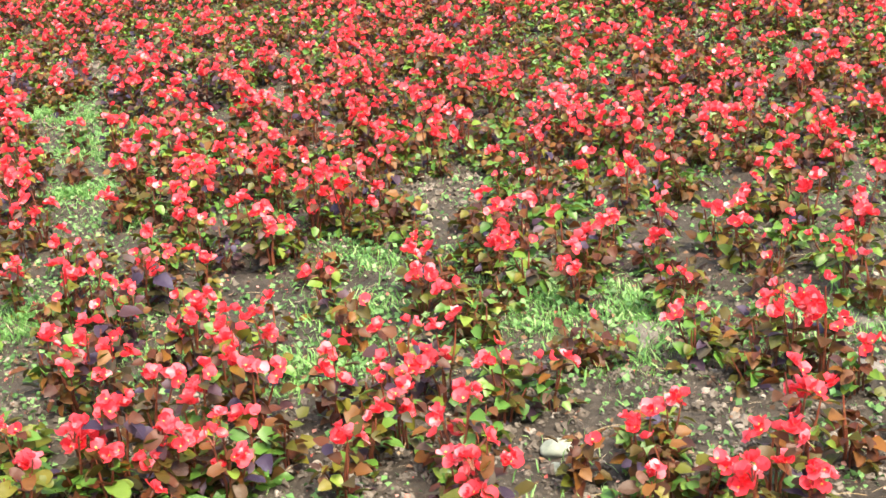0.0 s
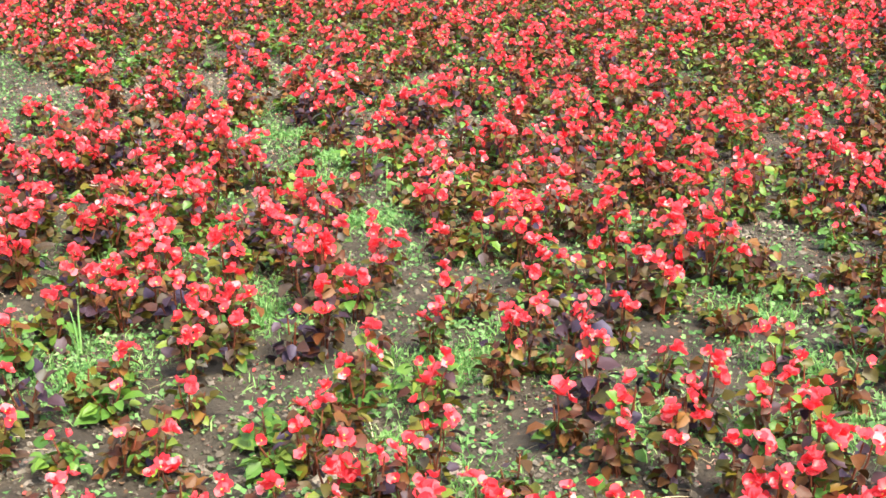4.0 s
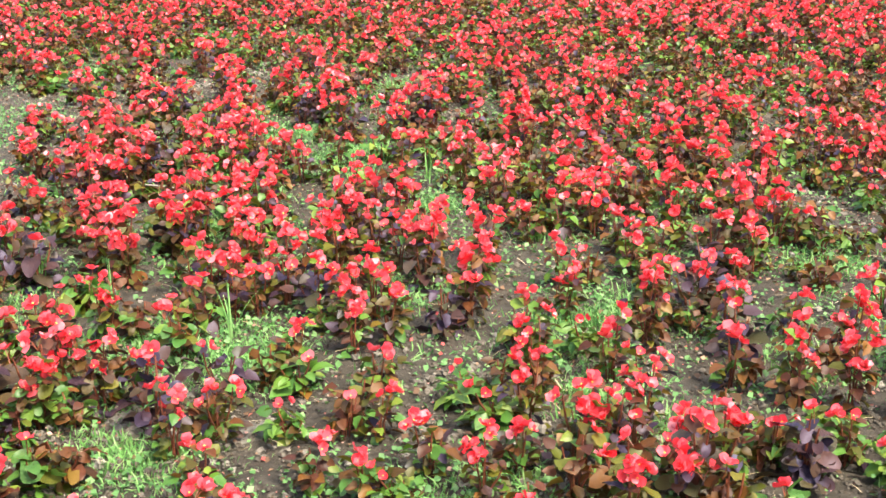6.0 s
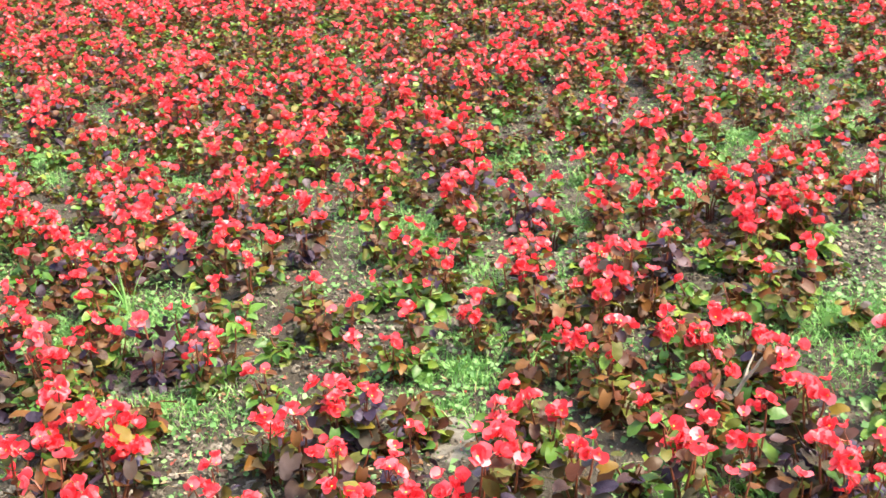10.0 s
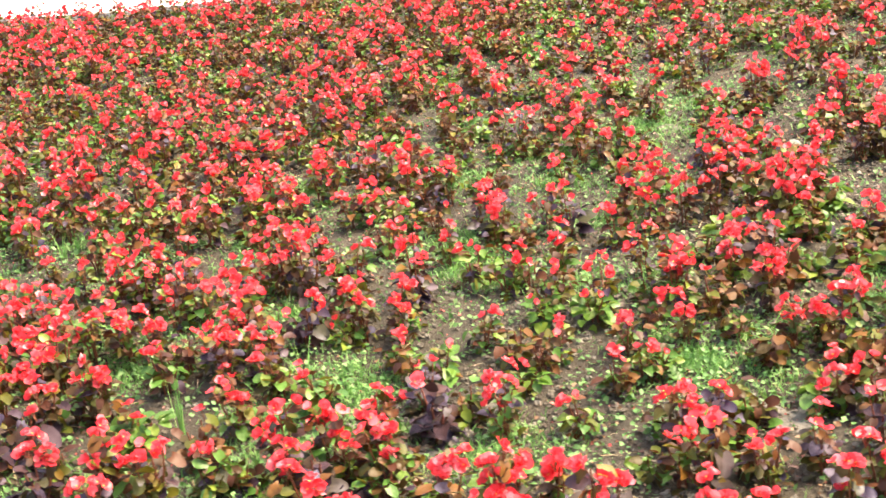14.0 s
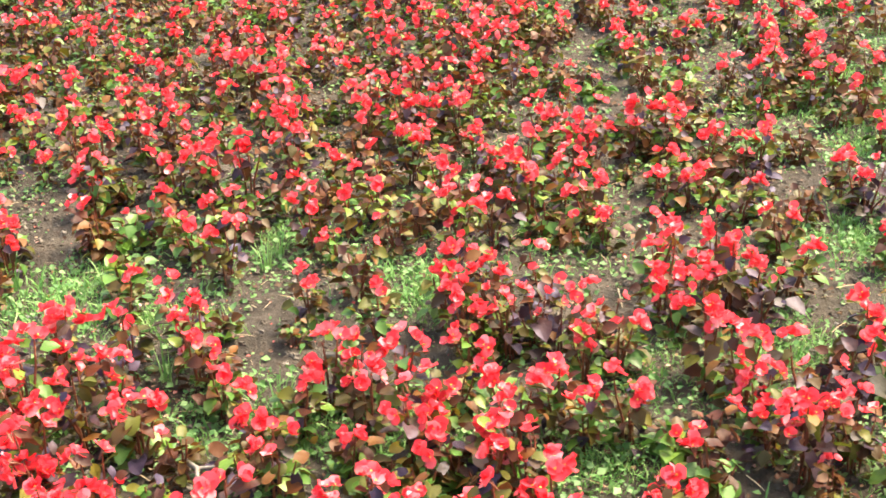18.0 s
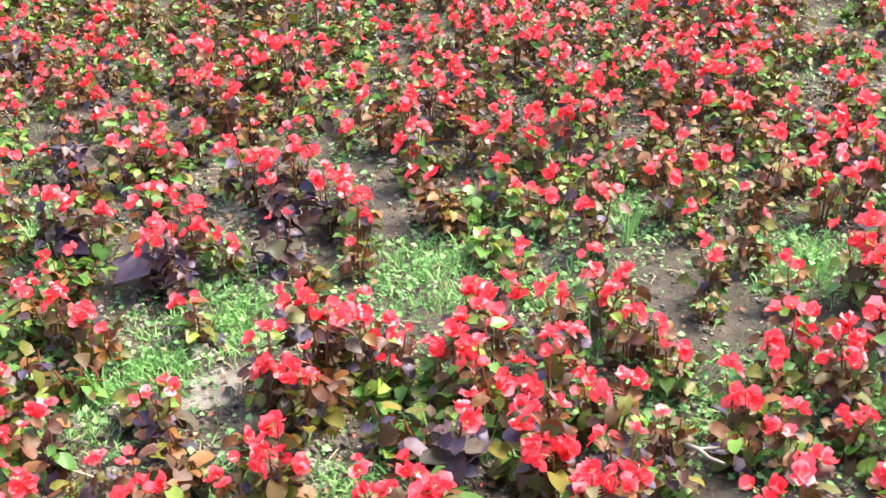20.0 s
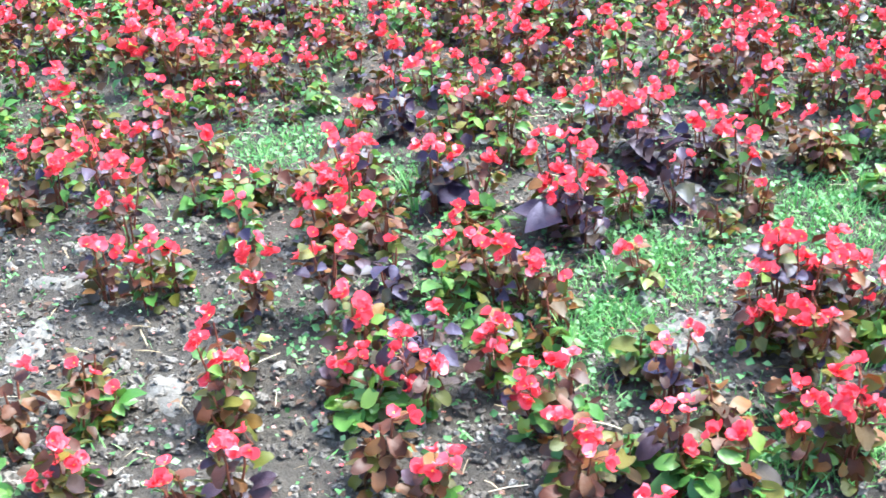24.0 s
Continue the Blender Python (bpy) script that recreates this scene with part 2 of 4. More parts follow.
def bloom(rng, size, along):
    """One begonia flower: two broad and two narrow petals round a yellow heart, facing +z."""
    out = []
    turn = rng.uniform(0, 6.28)
    for n in range(4):
        wide, length = ((0.62, 1.0), (0.42, 0.72))[n % 2]
        m = Matrix.Rotation(turn + n * math.pi / 2 + rng.uniform(-0.2, 0.2), 4, "Z") @ Matrix.Rotation(rng.uniform(0.05, 0.95), 4, "X") @ Matrix.Scale(size * length, 4)
        out.append(moved(petal(rng, wide / length, rng.uniform(-0.15, 0.3), 0, along), m))
    ring = [(0.12 * size * math.cos(a), 0.12 * size * math.sin(a), 0.08 * size) for a in np.linspace(0, 6.2832, 7)[:-1]]
    v = np.array(ring + [(0, 0, 0.2 * size)])
    f = np.array([(n, (n + 1) % 6, 6) for n in range(6)])
    out.append((v, f, np.full(6, 1)))
    return joined(out)


def truss(rng, blooms, along=(0.0, 0.35, 0.7, 1.0), stalks=True):
    """A cluster of flowers and a bud on short stalks that spring from the origin."""
    out = []
    for n in range(blooms):
        a, lean = rng.uniform(0, 6.28), rng.uniform(0.2, 1.15)
        r = rng.uniform(0.012, 0.030)
        p = Vector((math.cos(a) * math.sin(lean), math.sin(a) * math.sin(lean), math.cos(lean) * 0.9)) * r
        size = rng.uniform(0.016, 0.025)
        q = Vector((p.x * 1.1, p.y * 1.1, 0.020 + p.z * 0.3)).to_track_quat("Z", "Y").to_matrix().to_4x4()
        out.append(moved(bloom(rng, size, along), Matrix.Translation(p) @ q))
        if stalks:
            out.append(tube([(0, 0, -0.012), tuple(p * 0.5), tuple(p)], [0.0016, 0.0014, 0.0012], 3, 2))
    return joined(out)


# ---------------------------------------------------------------- ground
def spread(lo, hi, step, reach):
    mid = list(np.arange(lo, hi + 1e-6, step))
    out, d = [], step
    while not out or out[-1] < reach:
        d *= 1.5
        out.append((out[-1] if out else 0) + d)
    return [lo - o for o in reversed(out)] + mid + [hi + o for o in out]


gx, gy = spread(-7, 6, 0.07, 900), spread(-2, 12.5, 0.07, 900)
rows = np.array([[(x, y, lie(x, y)) for x in gx] for y in gy])
v, f, s = sheet(rows)
ground = tagged(new("ground", mesh_of("ground", v, f, [SOIL])), "grey-brown crumbly garden soil of the flower bed", "soil", kind="structure")

# paving behind the bed
edge = [Vector((x, y, 0)) for x, y in EDGE]
rows = []
for n, p in enumerate(edge):
    d = (edge[min(n + 1, len(edge) - 1)] - edge[max(n - 1, 0)]).normalized()
    side = Vector((-d.y, d.x, 0))
    rows.append([tuple(p + side * k + Vector((0, 0, z))) for k, z in ((0.12, -0.06), (0.12, 0.05), (0.18, 0.06), (1.5, 0.06), (6.0, 0.06))])
v, f, s = sheet(rows)
path_mesh = mesh_of("pavement", v, f, [PAVING], smooth=False)
pavement = tagged(new("pavement", path_mesh), "pale concrete path behind the flower bed", "path", kind="structure")

# ---------------------------------------------------------------- begonias
rng = random.Random(11)
LEAF_MESH = {}
for name, mat in (("plum", PLUM), ("bronze", BRONZE), ("green", GREEN), ("rust", RUST)):
    LEAF_MESH[name] = [mesh_of("leaf", *leaf(rng, rng.uniform(0.15, 0.5), rng.uniform(0.1, 0.35))[:2], [mat]) for _ in range(4)]
SMALL_LEAF = [leaf(rng, rng.uniform(0.1, 0.4), rng.uniform(0.1, 0.4), 0, (0.0, 0.1, 0.38, 0.7, 0.92, 1.0), (-1, 0, 1))[:2] for _ in range(5)]
SLOT = {"plum": 0, "bronze": 1, "green": 2, "rust": 3}
PLAIN_LEAF = (np.array([(0, 0, 0), (0.40, 0.3, 0.1), (0.28, 0.72, 0.0), (0, 1.0, -0.25), (-0.28, 0.72, 0.0), (-0.40, 0.3, 0.1), (0, 0.45, -0.05)]), np.array([(0, 1, 6), (1, 2, 6), (2, 3, 6), (3, 4, 6), (4, 5, 6), (5, 0, 6)]))
TRUSS_DATA = [truss(rng, n) for n in (1, 2, 3, 3, 4, 5, 5)]
TRUSS_FAR = [truss(rng, n, (0.0, 0.5, 1.0), False) for n in (1, 2, 3, 3, 4, 5, 5)]
TRUSS_MESH = [mesh_of("blossom", v, f, [PETAL, CENTRE, STEM], s) for v, f, s in TRUSS_DATA]


def put(name, data, parent, m):
    ob = new(name, data)
    ob.parent = parent
    ob.matrix_basis = m
    return ob


def frond(p, out, pitch, size, roll=0.0):
    """The pose of a leaf at p that points along the bearing out and rises by pitch."""
    return Matrix.Translation(p) @ Matrix.Rotation(out - math.pi / 2, 4, "Z") @ Matrix.Rotation(pitch, 4, "X") @ Matrix.Rotation(roll, 4, "Y") @ Matrix.Scale(size, 4)


def begonia(rng, tint, tall, blooms, leaves, broad, label):
    """A begonia: reddish stems, heart-shaped leaves, and clusters of red flowers. Returns the thing and its joined geometry."""
    root = new("begonia")
    tagged(root, label, "flower", "begonias in the bed")
    whole = []
    tips = []
    for n in range(4):
        a, r = n * 1.57 + rng.uniform(-0.5, 0.5), rng.uniform(0.015, 0.048)
        top = tall * (1.0, 0.85, 0.72, 0.6)[n] * rng.uniform(0.92, 1.05)
        pts = [(0.012 * math.cos(a), 0.012 * math.sin(a), -0.02), (0.35 * r * math.cos(a), 0.35 * r * math.sin(a), 0.35 * top), (r * 0.8 * math.cos(a + 0.2), r * 0.8 * math.sin(a + 0.2), 0.72 * top), (r * math.cos(a + 0.3), r * math.sin(a + 0.3), top)]
        t = tube(pts, [0.0036, 0.0032, 0.0025, 0.0018], 5)
        put("stem", mesh_of("stem", t[0], t[1], [STEM]), root, Matrix())
        whole.append((t[0], t[1], np.full(len(t[1]), 5)))
        tips.append([Vector(q) for q in pts])
    kinds = {"plum": ("plum", "plum", "bronze") if broad < 1.15 else ("plum",), "bronze": ("bronze", "bronze", "plum", "green", "green"), "green": ("green", "green", "green", "bronze"), "rust": ("rust", "bronze", "bronze")}[tint]
    for n in range(leaves):
        stem = tips[n % 4]
        h = rng.uniform(0.06, 0.72) if tint != "green" else rng.uniform(0.1, 0.9)
        k = h * 3
        i = min(2, int(k))
        p = stem[i].lerp(stem[i + 1], k - i)
        a = rng.uniform(0, 6.28)
        q = p + Vector((math.cos(a), math.sin(a), 0.25)) * rng.uniform(0.010, 0.034)
        kind = rng.choice(kinds)
        me = rng.choice(LEAF_MESH[kind])
        m = frond(q, a, rng.uniform(-0.45, 0.55), rng.uniform(0.040, 0.064) * (1.1 - 0.3 * h) * broad, rng.uniform(-0.5, 0.5))
        put("leaf", me, root, m)
        whole.append(moved((PLAIN_LEAF[0], PLAIN_LEAF[1], np.full(len(PLAIN_LEAF[1]), SLOT[kind])), m))
    small, plain = [], []
    for n in range(44):
        stem = tips[n % 4]
        h = rng.uniform(0.03, 0.97) ** 1.05
        k = min(2.99, h * 3)
        i = int(k)
        a = rng.uniform(0, 6.28)
        p = stem[i].lerp(stem[i + 1], k - i) + Vector((math.cos(a), math.sin(a), 0.2)) * rng.uniform(0.006, 0.034) * (1.3 - 0.5 * h)
        kind = "rust" if tint != "green" and broad < 1.15 and rng.random() < 0.05 + 0.4 * h else rng.choice(kinds if tint != "plum" or broad > 1.15 else ("plum", "bronze", "bronze"))
        m = frond(p, a, rng.uniform(-0.9, 0.8), rng.uniform(0.022, 0.040), rng.uniform(-0.9, 0.9))
        v, f = rng.choice(SMALL_LEAF)
        slot = SLOT[kind]
        small.append(moved((v, f, np.full(len(f), slot)), m))
        plain.append(moved((PLAIN_LEAF[0], PLAIN_LEAF[1], np.full(len(PLAIN_LEAF[1]), slot)), m @ Matrix.Scale(1.15, 4)))
    whole.append(joined(plain))
    v, f, s = joined(small)
    put("foliage", mesh_of("foliage", v, f, [PLUM, BRONZE, GREEN, RUST], s), root, Matrix())
    for n in range(blooms):
        stem = tips[n % 4]
        h = 1.0 if n < 4 else rng.uniform(0.35, 0.92)
        k = min(2.999, h * 3)
        i = int(k)
        p = stem[i].lerp(stem[i + 1], k - i)
        a = rng.uniform(0, 6.28)
        out = 0.010 if n < 4 else rng.uniform(0.022, 0.042)
        m = Matrix.Translation(p + Vector((math.cos(a), math.sin(a), 0.1)) * out) @ Matrix.Rotation(rng.uniform(0, 6.28), 4, "Z") @ Matrix.Rotation(rng.uniform(0, 0.7), 4, "X")
        w = rng.randrange(len(TRUSS_MESH))
        put("blossom", TRUSS_MESH[w], root, m)
        v, f, s = moved(TRUSS_FAR[w], m)
        whole.append((v, f, np.array([4, 6, 5])[s]))
    return root, joined(whole)


PLUM_LABEL = "red-flowered begonia with dark plum leaves, rooted in soil"
BRONZE_LABEL = "red-flowered begonia with olive and bronze leaves, rooted in soil"
GREEN_LABEL = "low begonia with fresh green leaves and few flowers"

SORTS = {}
for sort, tint, tall, blooms, leaves, broad, count in (
    ("full", "plum", 0.215, 5, 5, 0.85, 3), ("full", "bronze", 0.20, 5, 5, 0.8, 3), ("middling", "plum", 0.175, 3, 5, 0.85, 2), ("middling", "bronze", 0.16, 3, 5, 0.75, 4),
    ("small", "bronze", 0.13, 2, 5, 0.8, 3), ("small", "rust", 0.135, 1, 4, 0.75, 2), ("bronzed", "bronze", 0.10, 0, 7, 0.85, 3), ("bronzed", "rust", 0.11, 0, 6, 0.75, 2), ("leafy", "green", 0.09, 1, 9, 1.1, 3), ("plummy", "plum", 0.16, 1, 6, 1.25, 3), ("grand", "plum", 0.20, 3, 5, 2.1, 2)):
    label = {"full": "tall begonia thick with red flowers over dark plum leaves", "middling": PLUM_LABEL if tint == "plum" else BRONZE_LABEL, "small": "small red begonia with few flowers and bronze leaves", "bronzed": "low begonia of olive and bronze leaves, nearly flowerless", "leafy": GREEN_LABEL, "plummy": "begonia with large shiny purple-black leaves and few flowers", "grand": "begonia with very large ribbed purple-black leaves under red flowers"}[sort]
    for _ in range(count):
        SORTS.setdefault(sort, []).append(begonia(rng, tint, tall, blooms, leaves, broad, label))

FULL_A = [(-2.56, 1.25), (-1.97, 1.24), (-2.75, 1.59), (-2.57, 1.62), (-2.43, 1.58), (-2.30, 1.50), (-2.27, 1.70), (-2.22, 1.62), (-2.13, 1.54), (-1.93, 1.50), (-1.88, 1.34), (-1.79, 1.71), (-0.74, 1.56), (-2.81, 2.04), (-2.80, 2.11), (-2.79, 2.21), (-2.67, 1.94), (-2.57, 2.13), (-2.52, 1.75), (-2.35, 1.80), (-2.13, 1.99), (-1.76, 2.03), (-1.70, 1.96), (-1.56, 1.86), (-1.55, 1.99), (-1.52, 2.24), (-0.91, 1.75), (-0.58, 2.21), (-0.45, 2.22), (0.01, 2.23), (0.04, 1.96), (0.63, 1.91), (0.68, 2.17), (-3.05, 2.43), (-3.01, 2.64), (-2.99, 2.42), (-2.88, 2.47), (-2.87, 2.71), (-2.52, 2.28), (-2.37, 2.34), (-2.31, 2.42), (-1.52, 2.54), (-1.44, 2.55), (-1.36, 2.28), (-1.30, 2.69), (-1.20, 2.68), (-0.78, 2.65), (-0.76, 2.27)]
FULL_B = [(-0.68, 2.31), (-0.54, 2.26), (-0.48, 2.59), (-0.26, 2.55), (-0.11, 2.43), (-0.11, 2.58), (-0.01, 2.62), (0.78, 2.58), (0.84, 2.55), (1.30, 2.47), (-2.91, 3.18), (-2.69, 3.08), (-2.55, 3.15), (-2.39, 2.85), (-0.86, 2.77), (-0.86, 3.16), (-0.63, 2.90), (-0.52, 2.80), (-0.43, 2.82), (1.07, 3.12), (1.50, 2.92), (-3.07, 3.72), (-2.67, 3.36), (-2.63, 3.26), (-2.53, 3.59), (-1.86, 3.49), (-1.53, 3.44), (-1.30, 3.27), (0.17, 3.57), (1.17, 3.32), (-2.88, 3.80), (-2.46, 4.08), (-2.22, 3.80), (-2.05, 3.87), (-1.96, 3.89), (-1.82, 3.95), (-1.82, 4.23), (-1.61, 4.01), (-1.53, 3.87), (-1.53, 3.95), (-1.50, 4.04), (-1.36, 3.89), (-1.32, 4.02), (-0.57, 4.25), (-0.55, 4.19), (-0.41, 4.06), (-0.41, 3.94), (-0.31, 3.92)]
FULL_C = [(0.59, 3.82), (1.34, 4.21), (1.39, 4.19), (-2.56, 4.38), (-2.51, 4.66), (-2.22, 4.41), (-2.21, 4.58), (-2.09, 4.38), (-2.08, 4.69), (-1.97, 4.65), (-1.72, 4.41), (-1.70, 4.52), (-1.57, 4.57), (-1.50, 4.50), (-1.14, 4.57), (-0.82, 4.28), (-0.73, 4.42), (-0.03, 4.62), (0.11, 4.73), (0.51, 4.74), (0.56, 4.67), (0.71, 4.52), (0.89, 4.65), (1.11, 4.47), (1.40, 4.55), (-2.71, 5.19), (-2.60, 4.88), (-2.54, 5.22), (-2.45, 5.17), (-1.95, 4.81), (-1.92, 4.75), (-1.87, 5.13), (-1.76, 5.18), (-0.62, 5.15), (-0.51, 5.17), (-0.30, 4.94), (-0.27, 4.84), (-0.02, 4.98), (0.11, 4.84), (0.50, 4.95), (1.03, 4.90), (2.43, 4.84), (-2.58, 5.58), (-2.58, 5.52), (-2.56, 5.47), (-2.44, 5.29), (-2.37, 5.32), (-2.16, 5.42)]
FULL_D = [(-2.14, 5.31), (-2.08, 5.46), (-2.03, 5.27), (-1.98, 5.65), (-1.93, 5.70), (-1.93, 5.43), (-0.89, 5.72), (-0.81, 5.35), (-0.77, 5.26), (-0.76, 5.39), (-0.43, 5.72), (-0.31, 5.65), (0.13, 5.45), (0.28, 5.56), (0.32, 5.65), (-2.49, 5.81), (-2.26, 6.11), (-2.09, 5.91), (-2.01, 5.80), (-1.97, 5.75), (-1.96, 5.85), (-1.29, 5.83), (-1.19, 5.89), (-1.01, 6.18), (-0.99, 6.06), (-0.64, 5.77), (-2.32, 6.60), (-1.47, 6.33), (-1.39, 6.26), (-0.48, 6.38), (0.26, 6.63), (0.72, 6.29), (1.14, 6.74), (1.18, 6.34), (-2.64, 7.22), (-2.30, 7.00), (-1.93, 6.84), (-1.93, 7.01), (-1.60, 6.85), (-1.37, 6.85), (-0.43, 6.85), (0.44, 7.11), (0.72, 6.77), (1.45, 7.12), (2.62, 6.82), (-1.58, 7.40), (-1.37, 7.51), (-0.44, 7.71)]
FULL_E = [(-0.27, 7.72), (0.13, 7.28), (-0.76, 7.85), (-2.85, 9.53), (-0.13, 9.26), (-3.23, 9.96), (-3.60, 10.77), (-2.48, 11.22), (-3.50, 11.55), (-2.84, 11.33)]
FULL = FULL_A + FULL_B + FULL_C + FULL_D + FULL_E
MIDDLING_A = [(-2.39, 1.20), (-2.67, 1.54), (-2.66, 1.36), (-2.65, 1.48), (-2.16, 1.41), (-1.91, 1.63), (-1.77, 1.32), (-1.72, 1.49), (-1.61, 1.60), (-1.49, 1.71), (-1.35, 1.45), (-0.92, 1.53), (-0.87, 1.44), (-0.44, 1.65), (0.00, 1.63), (-2.76, 1.78), (-2.55, 1.88), (-2.45, 2.02), (-2.32, 1.88), (-2.12, 1.90), (-1.76, 2.15), (-1.43, 1.82), (-0.92, 1.84), (-0.22, 2.20), (0.00, 2.07), (0.37, 2.20), (0.43, 2.23), (0.51, 1.91), (0.60, 2.06), (0.96, 2.25), (1.07, 2.20), (1.52, 2.07), (-2.90, 2.65), (-2.77, 2.60), (-2.57, 2.34), (-2.34, 2.65), (-2.24, 2.34), (-1.76, 2.47), (-1.38, 2.56), (-1.35, 2.39), (-1.26, 2.62), (-1.23, 2.41), (-1.11, 2.43), (-0.94, 2.40), (-0.67, 2.55), (-0.54, 2.44), (-0.43, 2.53), (1.20, 2.35)]
MIDDLING_B = [(-2.83, 2.85), (-2.45, 3.18), (-2.28, 2.89), (-1.57, 2.77), (-1.45, 3.05), (-1.27, 2.99), (-0.67, 3.16), (-0.06, 3.13), (0.36, 3.14), (1.64, 2.85), (2.05, 2.82), (-2.92, 3.61), (-2.84, 3.27), (-2.17, 3.69), (-2.10, 3.71), (-1.88, 3.34), (-1.78, 3.58), (-1.77, 3.39), (-1.24, 3.42), (-1.16, 3.69), (-1.05, 3.29), (-1.00, 3.32), (-0.81, 3.42), (-0.70, 3.45), (-0.53, 3.67), (0.15, 3.39), (0.25, 3.69), (0.41, 3.32), (0.50, 3.48), (0.85, 3.32), (1.10, 3.57), (1.29, 3.64), (-2.87, 3.96), (-2.58, 4.21), (-2.15, 3.86), (-2.10, 4.23), (-2.08, 4.14), (-2.01, 3.76), (-1.65, 4.18), (-0.87, 4.20), (-0.83, 3.91), (-0.58, 3.84), (0.50, 4.04), (0.73, 4.08), (-2.89, 4.44), (-2.84, 4.35), (-2.58, 4.67), (-2.49, 4.58)]
MIDDLING_C = [(-2.48, 4.30), (-2.32, 4.42), (-2.31, 4.35), (-2.06, 4.54), (-2.03, 4.29), (-1.68, 4.29), (-1.56, 4.46), (-1.53, 4.33), (-1.11, 4.48), (-0.92, 4.38), (-0.50, 4.57), (-0.24, 4.36), (-0.20, 4.65), (-0.18, 4.30), (-0.13, 4.73), (0.34, 4.62), (0.36, 4.48), (0.67, 4.59), (0.77, 4.56), (1.01, 4.48), (1.10, 4.72), (1.20, 4.59), (1.25, 4.48), (1.66, 4.71), (-2.82, 4.95), (-2.78, 4.76), (-2.31, 4.85), (-2.19, 5.17), (-2.18, 4.92), (-1.57, 4.92), (-1.34, 5.19), (-1.14, 4.99), (-1.06, 5.20), (-0.64, 4.76), (-0.34, 5.24), (0.02, 5.08), (0.55, 5.25), (-2.86, 5.65), (-2.80, 5.51), (-2.65, 5.39), (-2.64, 5.52), (-2.53, 5.62), (-2.06, 5.53), (-1.86, 5.29), (-1.81, 5.49), (-0.76, 5.49), (-0.70, 5.57), (-0.10, 5.31)]
MIDDLING_D = [(0.24, 5.37), (0.65, 5.55), (0.92, 5.71), (1.08, 5.53), (1.17, 5.49), (1.27, 5.58), (1.34, 5.55), (2.90, 5.53), (-2.85, 6.24), (-2.71, 6.17), (-2.49, 5.89), (-2.47, 6.05), (-2.46, 6.12), (-2.19, 5.82), (-2.13, 5.78), (-0.39, 5.96), (0.33, 5.77), (0.66, 5.91), (1.44, 6.09), (1.56, 6.04), (1.76, 5.79), (1.97, 6.16), (-2.80, 6.35), (-2.50, 6.31), (-2.37, 6.38), (-2.34, 6.32), (-2.22, 6.46), (-2.14, 6.74), (-1.89, 6.46), (-1.89, 6.40), (-1.40, 6.52), (-0.86, 6.51), (-0.83, 6.58), (-0.69, 6.43), (-0.01, 6.64), (-0.00, 6.26), (0.05, 6.34), (0.05, 6.42), (0.87, 6.65), (0.96, 6.58), (1.46, 6.60), (1.87, 6.58), (-2.63, 6.91), (-1.56, 6.92), (-1.18, 6.86), (-1.85, 7.28), (-1.82, 7.39), (-1.32, 7.67)]
MIDDLING_E = [(-1.01, 7.44), (-0.83, 7.52), (-0.48, 7.48), (-0.41, 7.58), (1.10, 7.33), (1.34, 7.47), (-0.19, 7.99), (3.37, 7.78), (-3.00, 8.48), (0.44, 8.67), (3.27, 8.36), (-3.17, 9.02), (-3.49, 9.97), (-2.28, 11.47)]
MIDDLING = MIDDLING_A + MIDDLING_B + MIDDLING_C + MIDDLING_D + MIDDLING_E
SMALL_A = [(-2.61, 1.73), (-2.44, 1.40), (-2.01, 1.34), (-1.60, 1.67), (-1.88, 1.79), (-1.85, 2.21), (-1.83, 1.99), (-1.80, 1.79), (-1.72, 1.90), (-1.38, 1.91), (-1.31, 2.22), (-1.15, 1.87), (-1.14, 2.04), (-1.07, 1.75), (-1.00, 2.04), (-0.92, 2.18), (-0.91, 1.98), (-0.85, 2.17), (-0.70, 2.24), (0.07, 2.02), (0.25, 2.20), (0.34, 1.99), (0.42, 2.10), (0.47, 2.05), (0.78, 2.18), (-2.81, 2.73), (-2.41, 2.26), (-2.16, 2.28), (-2.10, 2.61), (-2.00, 2.55), (-1.91, 2.39), (-1.84, 2.63), (-1.71, 2.32), (-1.64, 2.58), (-1.57, 2.42), (-1.14, 2.61), (-0.89, 2.71), (-0.42, 2.31), (-0.36, 2.37), (-0.18, 2.35), (0.12, 2.52), (0.23, 2.53), (0.30, 2.74), (0.58, 2.70), (0.90, 2.49), (-2.91, 3.08), (-2.76, 3.05), (-2.68, 3.19)]
SMALL_B = [(-2.62, 2.77), (-2.13, 3.21), (-1.99, 2.86), (-1.91, 2.83), (-1.86, 3.08), (-1.49, 2.93), (-1.09, 3.19), (-0.99, 2.86), (-0.71, 2.88), (-0.33, 3.23), (-0.25, 3.01), (0.01, 3.24), (0.04, 3.02), (0.58, 3.03), (0.77, 2.82), (0.87, 3.13), (1.09, 2.95), (-2.86, 3.70), (-2.82, 3.52), (-2.69, 3.62), (-2.34, 3.43), (-2.27, 3.60), (-2.16, 3.40), (-2.05, 3.30), (-1.84, 3.65), (-1.43, 3.70), (-1.43, 3.26), (-1.07, 3.70), (-0.94, 3.40), (-0.92, 3.59), (0.23, 3.29), (0.35, 3.48), (0.60, 3.34), (0.80, 3.50), (-2.50, 4.15), (-2.28, 3.99), (-2.15, 3.98), (-1.77, 4.15), (-1.43, 3.79), (-1.11, 4.17), (-0.99, 4.20), (-0.90, 3.77), (-0.86, 3.98), (-0.77, 3.84), (-0.65, 3.98), (-0.46, 3.77), (-0.25, 3.90), (-0.20, 4.08)]
